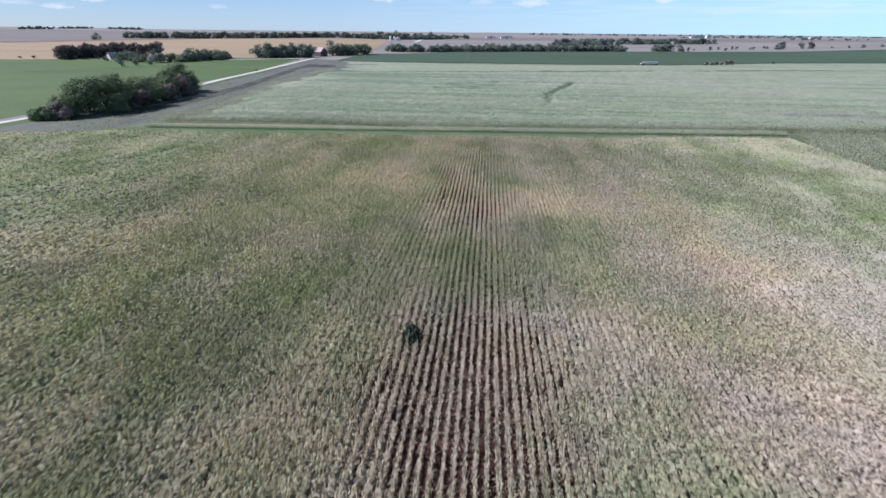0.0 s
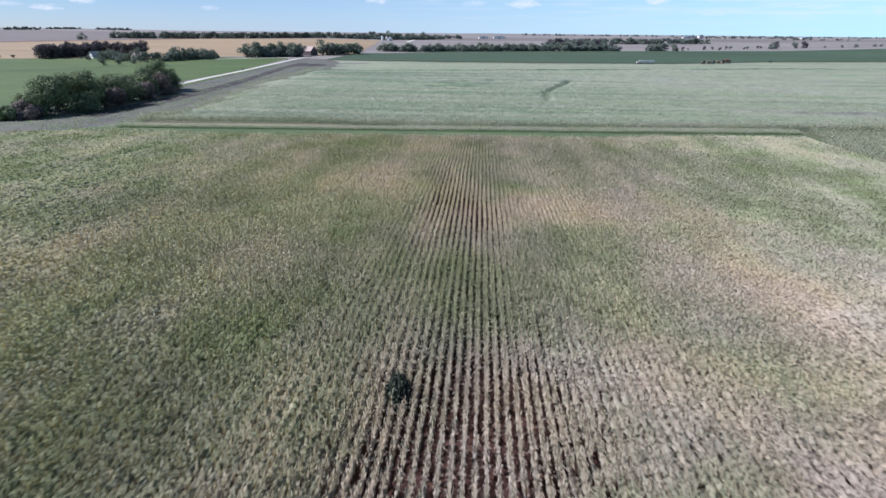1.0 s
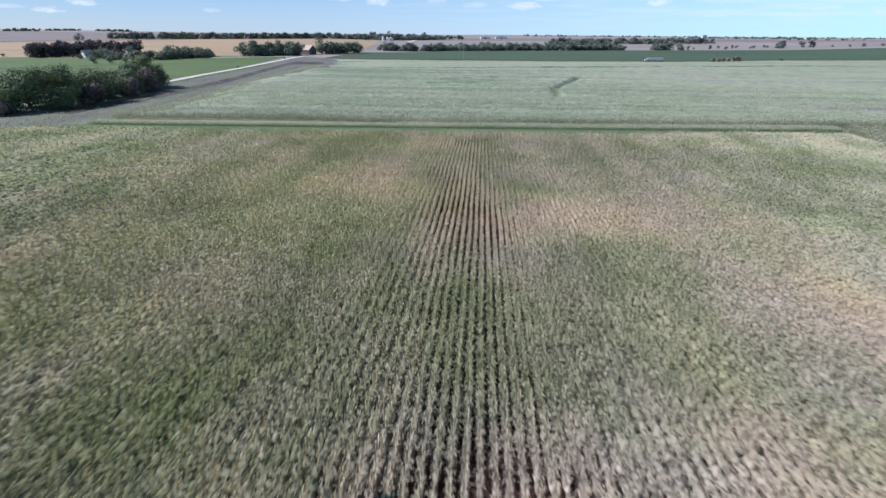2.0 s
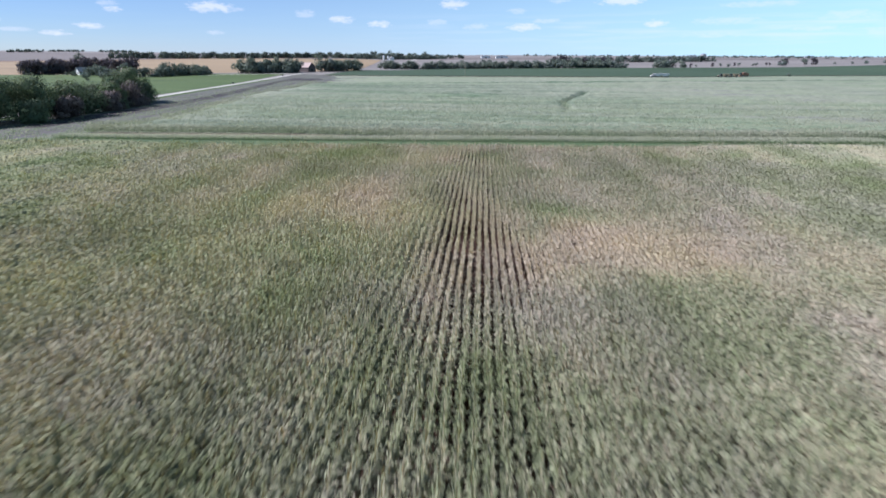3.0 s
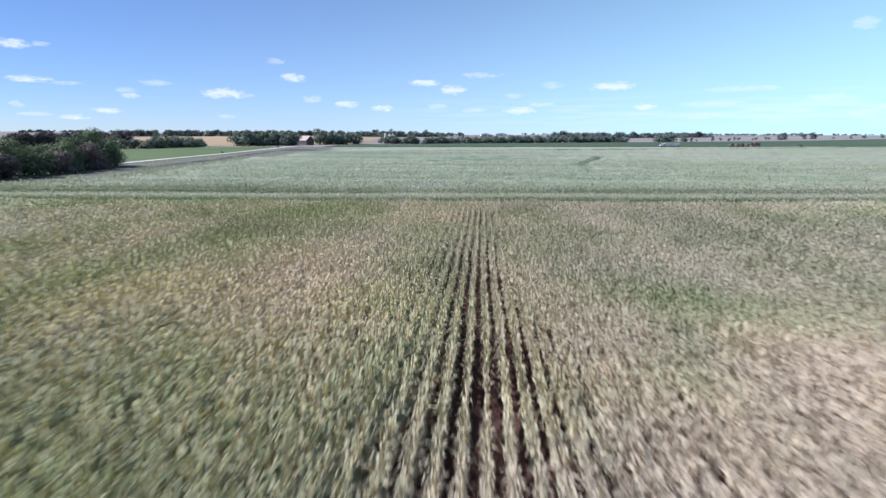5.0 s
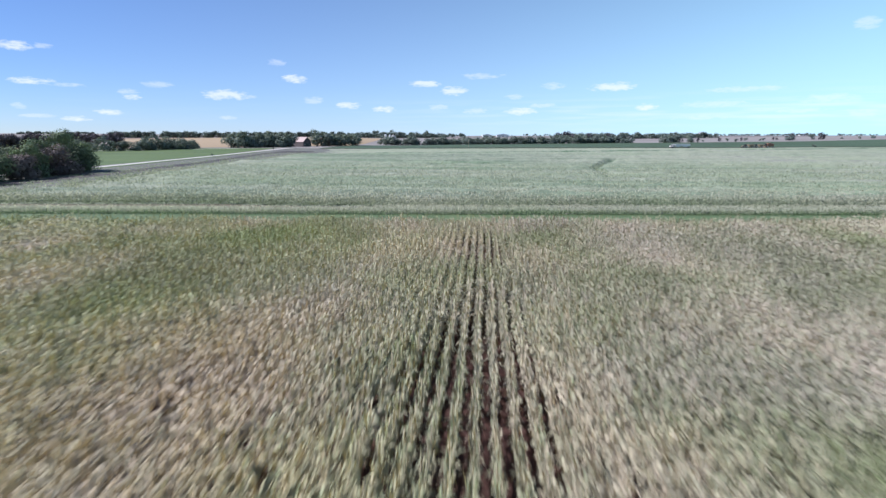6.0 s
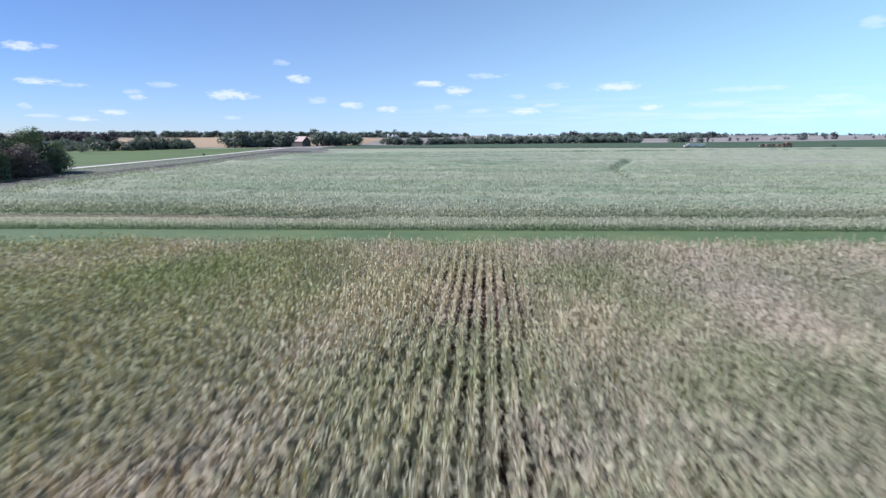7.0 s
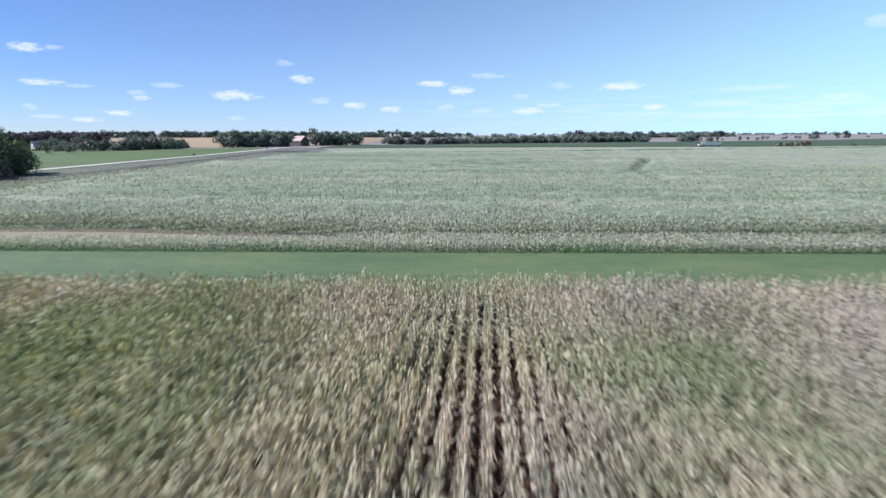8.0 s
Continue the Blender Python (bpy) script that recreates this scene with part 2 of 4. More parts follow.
M_MAIZE = leaf_material("maize_leaf", [(0.0, (0.205, 0.228, 0.132)), (0.16, (0.315, 0.328, 0.222)), (0.32, (0.378, 0.366, 0.268)), (0.58, (0.475, 0.415, 0.325)), (1.0, (0.54, 0.45, 0.36))], 0.7, 0.12, 0.32, glow=(0.70, 0.57, 0.22))
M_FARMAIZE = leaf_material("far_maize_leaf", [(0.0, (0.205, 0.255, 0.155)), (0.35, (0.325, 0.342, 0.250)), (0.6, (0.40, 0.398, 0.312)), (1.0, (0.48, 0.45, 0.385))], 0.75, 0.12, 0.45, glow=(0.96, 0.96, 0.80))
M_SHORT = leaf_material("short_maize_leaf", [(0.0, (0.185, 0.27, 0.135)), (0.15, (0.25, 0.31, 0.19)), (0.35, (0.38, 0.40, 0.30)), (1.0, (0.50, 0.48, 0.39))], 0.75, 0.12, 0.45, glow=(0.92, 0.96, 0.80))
M_FOLIAGE = leaf_material("tree_leaf", [(0.0, (0.066, 0.094, 0.064)), (0.5, (0.115, 0.148, 0.090)), (1.0, (0.178, 0.212, 0.11))], 0.8, 0.06, 0.15)
M_RUST = leaf_material("autumn_leaf", [(0.0, (0.088, 0.072, 0.076)), (0.5, (0.142, 0.118, 0.117)), (1.0, (0.20, 0.168, 0.155))], 0.8, 0.06, 0.15)
M_REDWOOD = leaf_material("dark_reddish_leaf", [(0.0, (0.068, 0.062, 0.078)), (0.5, (0.106, 0.096, 0.112)), (1.0, (0.145, 0.134, 0.14))], 0.8, 0.08, 0.25)
# Leaf paler and bluer than near trees: distance haze put into the colour.
M_HAZYLEAF = leaf_material("hazy_tree_leaf", [(0.0, (0.090, 0.114, 0.114)), (0.5, (0.138, 0.168, 0.154)), (1.0, (0.195, 0.225, 0.18))], 0.8, 0.06, 0.25)
M_WEED = leaf_material("weed_leaf", [(0.0, (0.03, 0.042, 0.034)), (0.6, (0.058, 0.074, 0.056)), (1.0, (0.10, 0.11, 0.08))], 0.7, 0.15, 0.15)
M_BARK = material("bark", [(0.06, 0.045, 0.035), (0.11, 0.085, 0.065)], 0.15, bump=0.03)
M_WHITE = material("white_paint", [(0.62, 0.62, 0.60), (0.74, 0.74, 0.72)], 0.8, rough=0.5)
M_GREYSIDE = material("grey_siding", [(0.42, 0.40, 0.40), (0.52, 0.50, 0.49)], 0.8, rough=0.6)
M_BARNWALL = material("dark_barn_boards", [(0.055, 0.045, 0.048), (0.085, 0.068, 0.066)], 0.8, rough=0.7)
M_ROOF = material("grey_roof", [(0.22, 0.21, 0.21), (0.30, 0.29, 0.29)], 0.8, rough=0.7)
M_PINKROOF = material("weathered_roof", [(0.29, 0.215, 0.20), (0.37, 0.29, 0.27)], 1.2, rough=0.6)
M_STEEL = material("galvanised_steel", [(0.40, 0.42, 0.45), (0.52, 0.54, 0.57)], 1.0, rough=0.35, metal=0.6)
M_DARK = material("dark_glass", [(0.02, 0.022, 0.025), (0.035, 0.037, 0.04)], 0.5, rough=0.15, spec=0.5)
M_TYRE = material("tyre_rubber", [(0.015, 0.015, 0.016), (0.03, 0.028, 0.026)], 0.3, rough=0.9)
M_ORANGE = material("orange_paint", [(0.15, 0.075, 0.05), (0.20, 0.11, 0.075)], 0.6, rough=0.4)
M_TANPAINT = material("tan_dusty_paint", [(0.24, 0.19, 0.14), (0.31, 0.26, 0.19)], 0.6, rough=0.6)


# ---- helpers for building ----
RNG = np.random.default_rng(7)


def softplus(u, w):
    return w * np.logaddexp(0.0, np.asarray(u, float) / w)


def terrain(x, y):
    """Ground height: a slope that falls to the valley of the grass strip and rises slowly towards the horizon."""
    x, y = np.asarray(x, float), np.asarray(y, float)
    near = 0.031 * np.minimum(softplus(160 - y, 15), 260) * (1 - 1.22 * np.tanh(x / 90))
    d = np.hypot(x, y)
    far = 11 * (1 - np.exp(-softplus(d - 620, 110) / 420))
    hill = 16 * np.exp(-((x + 2300) / 1300) ** 2 - ((y - 2300) / 900) ** 2)
    u = np.clip((y - 310) / 230, 0, 1)
    rise = 2.9 * u * u * (3 - 2 * u) / (1 + np.exp(np.clip(-(x + 110) / 45, -50, 50)))
    d_east = 1 / (1 + np.exp(np.clip(-(x / np.maximum(y, 1.0) + 0.22) / 0.035, -50, 50)))
    dip = d_east * np.interp(d, [520, 700, 880, 1100, 1400, 2000], [0, 3.4, 7.5, 6.0, 3.3, 0])
    return near + far + hill + rise - dip


def raw_mesh(name, verts, faces, mat, smooth=False, **attrs):
    """A mesh from arrays: verts (n, 3), faces (m, 3 or 4)."""
    me = bpy.data.meshes.new(name)
    verts, faces = np.asarray(verts, np.float32), np.asarray(faces, np.int32)
    k = faces.shape[1]
    me.vertices.add(len(verts))
    me.vertices.foreach_set("co", verts.ravel())
    me.loops.add(faces.size)
    me.loops.foreach_set("vertex_index", faces.ravel())
    me.polygons.add(len(faces))
    me.polygons.foreach_set("loop_start", np.arange(len(faces), dtype=np.int32) * k)
    if smooth:
        me.polygons.foreach_set("use_smooth", np.ones(len(faces), bool))
    for key, values in attrs.items():
        a = me.attributes.new(key, "FLOAT", "POINT")
        a.data.foreach_set("value", np.asarray(values, np.float32))
    me.update(calc_edges=True)
    me.materials.append(mat)
    return me


def part(name, bm, mat, parent, label=""):
    """Links a bmesh or a mesh as one object under a thing or a part."""
    if isinstance(bm, bmesh.types.BMesh):
        me = bpy.data.meshes.new(name)
        bm.to_mesh(me)
        bm.free()
        me.materials.append(mat)
    else:
        me = bm
    ob = new(name, me)
    ob.parent = parent
    if label:
        tagged(ob, label)
    return ob


def grid_mesh(name, xs, ys, z, mat, smooth=True):
    X, Y = np.meshgrid(xs, ys)
    V = np.stack([X, Y, z(X, Y)], -1).reshape(-1, 3)
    nx, ny = len(xs), len(ys)
    i = (np.arange(ny - 1)[:, None] * nx + np.arange(nx - 1)[None]).ravel()
    return raw_mesh(name, V, np.stack([i, i + 1, i + nx + 1, i + nx], 1), mat, smooth)


def along(points, n):
    p = np.array(points, float)
    d = np.r_[0, np.cumsum(np.hypot(*np.diff(p, axis=0).T))]
    s = np.linspace(0, d[-1], n)
    return np.stack([np.interp(s, d, p[:, 0]), np.interp(s, d, p[:, 1])], 1)


def strip(name, one, two, lift, mat, n=60, m=16, label="", category=""):
    """A sheet laid over the ground between two lines."""
    a, b = along(one, n), along(two, n)
    u = np.linspace(0, 1, m)[None, :, None]
    P = a[:, None] * (1 - u) + b[:, None] * u
    Z = terrain(P[..., 0], P[..., 1]) + lift
    V = np.concatenate([P, Z[..., None]], -1).reshape(-1, 3)
    i = (np.arange(n - 1)[:, None] * m + np.arange(m - 1)[None]).ravel()
    F = np.stack([i, i + 1, i + m + 1, i + m], 1)
    ob = new(name, raw_mesh(name, V, F, mat, True))
    bm = bmesh.new()
    bm.from_mesh(ob.data)
    bmesh.ops.recalc_face_normals(bm, faces=bm.faces)
    if sum(f.normal.z for f in bm.faces) < 0:
        bmesh.ops.reverse_faces(bm, faces=bm.faces)
    bm.to_mesh(ob.data)
    bm.free()
    return tagged(ob, label, category, kind="structure")


LATTICE = RNG.random((64, 64))


def vnoise(x, y, size, seed=0):
    """Smooth noise from 0 to 1 with features of that size in metres."""
    u, v = np.asarray(x) / size + seed * 17.3, np.asarray(y) / size + seed * 7.7
    i, j = np.floor(u).astype(int), np.floor(v).astype(int)
    fu, fv = u - i, v - j
    fu, fv = fu * fu * (3 - 2 * fu), fv * fv * (3 - 2 * fv)
    g = lambda a, b: LATTICE[a % 64, b % 64]
    return (g(i, j) * (1 - fu) + g(i + 1, j) * fu) * (1 - fv) + (g(i, j + 1) * (1 - fu) + g(i + 1, j + 1) * fu) * fv


# ---- the land ----
def spread(near, far, step, grow):
    out, s = [near], step
    while out[-1] < far:
        out.append(out[-1] + s)
        s *= grow
    return out


_px = np.array(spread(0, 4900, 4, 1.06))
_py = np.array(spread(160, 4900, 4, 1.06))
_ny = 320 - np.array(spread(160, 3000, 4, 1.08))[1:]
ground = new("ground", grid_mesh("ground", np.r_[-_px[:0:-1], _px], np.r_[_ny[::-1], _py], lambda x, y: terrain(x, y), M_STUBBLE))
tagged(ground, "rolling farmland of tan stubble and harvested fields", "ground", kind="structure")

strip("field_soil", [(-166, -60), (-164, 100), (-150, 150)], [(97, -60), (97, 100), (97, 172)], 0.03, M_SOIL, 110, 60,
      "dark brown bare soil between maize rows", "soil")
strip("grass_strip", [(-166, 118), (-130, 140), (-60, 152), (0, 156), (60, 163), (104, 167)], [(-125, 171), (-60, 175.5), (0, 179.5), (60, 185.5), (104, 189)],
      0.06, M_GRASS, 90, 12, "green mown grass waterway between two maize fields", "grass")
strip("grass_lane", [(96.5, -60), (96.5, 100), (96.5, 168), (98, 190)], [(100, -60), (100, 100), (101, 169), (330, 240)], 0.05, M_LANE, 60, 10,
      "dull tan green grass lane beside the maize field", "grass")
strip("roadside_soil", [(-171, 150), (-172, 300), (-182, 426), (-193, 580)], [(-116, 160), (-112, 200), (-122, 300), (-112, 480), (-150, 560)],
      0.04, M_GREYSOIL, 90, 14, "grey weedy bare soil beside the gravel road", "soil")
strip("weedy_edge", [(-125, 168), (-124, 200), (-126, 243), (-132, 277), (-140, 320), (-139, 390), (-142, 455)], [(-116, 168), (-113, 200), (-115, 243), (-121, 277), (-126, 320), (-124, 390), (-130, 455)],
      0.055, M_WEEDY, 70, 8, "grey green weeds at the ragged end of the maize", "weeds")
strip("turned_soil", [(-150, 190), (-148, 240), (-150, 300), (-158, 370), (-166, 440), (-170, 500)], [(-139, 190), (-137, 240), (-141, 300), (-150, 370), (-158, 440), (-160, 500)],
      0.06, M_DARKSOIL, 70, 6, "dark turned soil beside the gravel road", "soil")
strip("damp_soil", [(-163, 462), (-160, 476), (-158, 492)], [(-138, 460), (-136, 474), (-142, 492)], 0.07, M_DARKSOIL, 20, 8, "dark damp soil at the field corner", "soil")
strip("main_field_soil", [(-126, 172), (-112, 205), (-137, 300), (-130, 400), (-112, 470), (-155, 548)],
      [(104, 178), (330, 240), (560, 330), (560, 420), (600, 560), (620, 720)], 0.02, M_GREYSOIL, 70, 60, "soil under the far maize field", "soil")
strip("mown_gap", [(-116, 172), (-60, 176.5), (-26, 179.5)], [(-116, 183.5), (-60, 188), (-26, 184.5)], 0.05, M_MOWN, 60, 6,
      "tan mown strip between short and tall maize", "stubble")
strip("pasture", [(-181, -150), (-182, 300), (-187, 426), (-205, 575)], [(-620, -150), (-620, 250), (-470, 480), (-275, 572)], 0.06, M_PASTURE, 80, 30,
      "bright green pasture beside the gravel road", "pasture")
strip("verge", [(-168.2, -60), (-170.2, 100), (-171.2, 220), (-172.2, 300), (-177.2, 354), (-180, 418), (-184, 474)],
      [(-163, -60), (-164, 100), (-166, 220), (-168, 300), (-173, 354), (-176, 418), (-180, 474)], 0.09, M_PASTURE, 60, 4, "green grass verge along the gravel road", "verge")
strip("pasture_edge", [(-345, 372), (-325, 386), (-297, 424), (-262, 452), (-215, 470)], [(-348, 375), (-328, 389.5), (-300, 428), (-264, 456), (-215, 474)], 0.12, M_SOY, 40, 3,
      "dark green grass line across the pasture", "grass")
strip("bean_field", [(-160, 554), (-36, 518), (70, 515), (180, 540), (331, 631), (1019, 894)], [(-158, 712), (-57, 860), (119, 912), (306, 935), (496, 960), (1173, 1262)],
      0.5, M_SOY, 60, 24, "dark green bean field beyond the maize", "bean field")
strip("field_track", [(-158, 549), (-36, 512), (70, 509), (180, 534), (331, 624), (1019, 886)], [(-158, 553), (-36, 517), (70, 514), (180, 539), (331, 630), (1019, 892)],
      0.2, M_PALE, 80, 4, "pale track between maize and beans", "track")
strip("ripe_field", [(-1000, 540), (-600, 482), (-455, 484), (-280, 585), (-160, 668)], [(-1100, 800), (-748, 790), (-600, 1195), (-330, 1380), (-250, 1340)], 0.15, M_TAN, 60, 40,
      "golden tan ripe field behind the farm woods", "field")
strip("brown_field", [(-1800, 900), (-770, 826), (-620, 1226), (-300, 1500)], [(-2300, 1900), (-1300, 1850), (-900, 2000), (-420, 2150)], 0.2, M_BROWNLAND, 40, 24,
      "wide grey brown ploughed field on a rise", "field")
strip("east_field", [(-112, 1390), (331, 1460), (811, 1510), (1500, 1800)], [(-180, 1700), (300, 1800), (900, 1950), (1900, 2300)], 0.2, M_BROWNLAND, 40, 24,
      "wide grey brown harvested field", "field")
strip("red_field", [(-1100, 812), (-752, 795), (-604, 1200), (-400, 1400)], [(-1120, 850), (-768, 822), (-618, 1222), (-405, 1420)], 0.2, M_REDLAND, 40, 3,
      "narrow reddish brown field edge", "field")
ROAD = [(-171, -250), (-173, 100), (-174, 220), (-175, 300), (-180, 354), (-183, 418), (-187, 474), (-193, 565), (-193, 596), (-182, 618), (-150, 640)]
strip("road", [(x - 2.0, y) for x, y in ROAD], [(x + 2.0, y) for x, y in ROAD], 0.12, M_GRAVEL, 140, 5, "pale straight gravel country road", "road")
strip("farm_lane", [(-330, 487), (-254, 552), (-196, 594)], [(-330, 492), (-254, 557), (-196, 599)], 0.12, M_GRAVEL, 30, 4, "pale gravel farm lane", "road")
strip("far_road", [(-178, 1262), (-186, 1440), (-201, 1780), (-236, 2370)], [(-169, 1262), (-176, 1440), (-190, 1780), (-222, 2370)], 0.3, M_GRAVEL, 30, 3, "pale far country road", "road")

# ---- maize ----
# dry (plus) and green (minus) patches of the near field: x, y, radius x, radius y, amount
PATCHES = [
    (-20, 101, 10, 10, 0.32), (13, 93, 10, 8, 0.34), (17, 46, 6, 7, 0.36), (32, 64, 7, 10, 0.34), (43, 60, 9, 11, 0.34), (26, 32, 9, 8, 0.44), (13, 91, 8, 7, 0.14),
    (34, 44, 8, 7, 0.20), (-13, 25, 8, 6, 0.20), (-52, 62, 5, 16, 0.20), (-56, 104, 5, 18, 0.18), (-30, 100, 4, 16, 0.08), (-22, 66, 4, 3, 0.06), (-18.5, 78, 3.5, 3, 0.22), (2, 84, 6, 6, 0.14), (-20, 115, 6, 7, 0.24),
    (-3, 101, 4, 7, 0.26), (8, 95, 5, 5, 0.34), (-5, 111, 2.5, 5, 0.26), (8, 157, 7, 4, 0.10), (0, 34, 10, 12, 0.34), (-4, 86, 7, 11, 0.28), (-11, 142, 4.5, 6, 0.30), (-11, 124, 4.5, 3.5, 0.14),
]
GREENER = [
    (-14, 60, 7, 17, 0.24), (4, 60, 5, 11, 0.16), (-27, 36, 3, 4, 0.28), (-16, 78, 6, 7, 0.20), (-7, 66, 4, 4, 0.22), (7, 106, 5, 4, 0.14), (-33, 121, 6, 10, 0.24),
    (3, 123, 7, 13, 0.18), (-40, 140, 10, 14, 0.16), (66, 112, 26, 32, 0.30), (84, 130, 16, 34, 0.16), (-85, 115, 45, 42, 0.08), (-4, 148, 4, 5, 0.12), (20, 140, 16, 16, 0.24), (48, 140, 18, 16, 0.14), (2, 151, 8, 8, 0.14), (15, 76, 10, 8, 0.20), (-43, 92, 5, 26, 0.08), (-32, 46, 18, 18, 0.16), (-45, 75, 16, 18, 0.14), (40, 128, 26, 26, 0.10), (52, 92, 12, 12, 0.10), (-8, 128, 14, 7, 0.18), (-28, 140, 10, 14, 0.05), (-25, 62, 11, 11, 0.10), (70, 158, 30, 8, 0.16), (-2, 142, 8, 7, 0.08), (34, 82, 10, 7, 0.12),
]
# short, thin stands through which the soil shows: x, y, radius x, radius y, amount
THIN = [(0, 34, 9, 13, 0.85), (-4, 86, 6, 9, 0.65), (-6, 101, 3.5, 9, 0.55), (-9, 110, 3.0, 9, 0.7), (-10.5, 142, 5.5, 6, 0.5), (-19, 110, 7, 8, 0.45), (12, 92, 9, 7, 0.2), (-5, 94, 4, 4, 0.5)]


def blots(x, y, group_, wob):
    total = np.zeros(np.shape(x))
    for cx, cy, rx, ry, amount in group_:
        r = ((x - cx) / rx) ** 2 + ((y - cy) / ry) ** 2
        total = total + amount / (1 + np.exp(np.clip(4.5 * (r - 1 + wob), -50, 50)))
    return total


def thinness(x, y):
    wob = 1.0 * (vnoise(x, 0.4 * y, 3.1, 4) - 0.5) + 0.7 * (vnoise(x, y, 9, 5) - 0.5)
    return np.clip(blots(x, y, THIN, wob) + 0.5 * np.clip(vnoise(x, 0.3 * y, 4.3, 61) - 0.68, 0, 1), 0, 1)


def dryness(x, y):
    """How ripe the maize is, 0 green to 1 bleached: broad patches, streaks along the rows and a fine mottle."""
    d = 0.31 + 0.03 * np.tanh((x + 8) / 30) + 0.22 * (vnoise(x, y, 17, 1) - 0.5) + 0.22 * (vnoise(x, 0.6 * y, 6, 2) - 0.5)
    d = d + 0.26 * (vnoise(x, 0.1 * y, 3.5, 7) - 0.5) + 0.16 * (vnoise(x, 0.06 * y, 9, 27) - 0.5) + 0.18 * (vnoise(x, y, 2.1, 3) - 0.5)
    wob = 0.8 * (vnoise(x, 0.5 * y, 4, 4) - 0.5) + 0.6 * (vnoise(x, y, 12, 5) - 0.5)
    return np.clip(d + 0.68 * (blots(x, y, PATCHES, wob) - blots(x, y, GREENER, wob)), 0, 1)


def hue_field(x, y, more):
    """From blue green (0) to yellow olive (1): the field's western end and some patches are yellower."""
    west = 1 / (1 + np.exp(np.clip((x + 63 + 10 * (vnoise(x, 0.2 * y, 11, 33) - 0.5)) / 2.5, -50, 50)))
    yellow = 1.15 * np.exp(-((x + 17) / 18) ** 2 - ((y - 101) / 17) ** 2) + 1.2 * np.exp(-((x + 36) / 14) ** 2 - ((y - 140) / 17) ** 2)
    brown = np.exp(-((x + 34) / 18) ** 2 - ((y - 40) / 26) ** 2) + 0.9 * np.exp(-((x + 34) / 18) ** 2 - ((y - 84) / 18) ** 2) + 1.1 * np.exp(-((x - 13) / 11) ** 2 - ((y - 90) / 10) ** 2)
    sage = np.exp(-((x - 22) / 20) ** 2 - ((y - 128) / 24) ** 2) + 0.8 * np.exp(-((x + 4) / 9) ** 2 - ((y - 124) / 13) ** 2)
    return np.clip(0.5 + 0.36 * west + 0.26 * yellow + 0.22 * brown - 0.28 * sage + (0.6 + more) * (vnoise(x, y, 9, 21) - 0.5) + 0.4 * (vnoise(x, y, 3.4, 22) - 0.5), 0, 1)


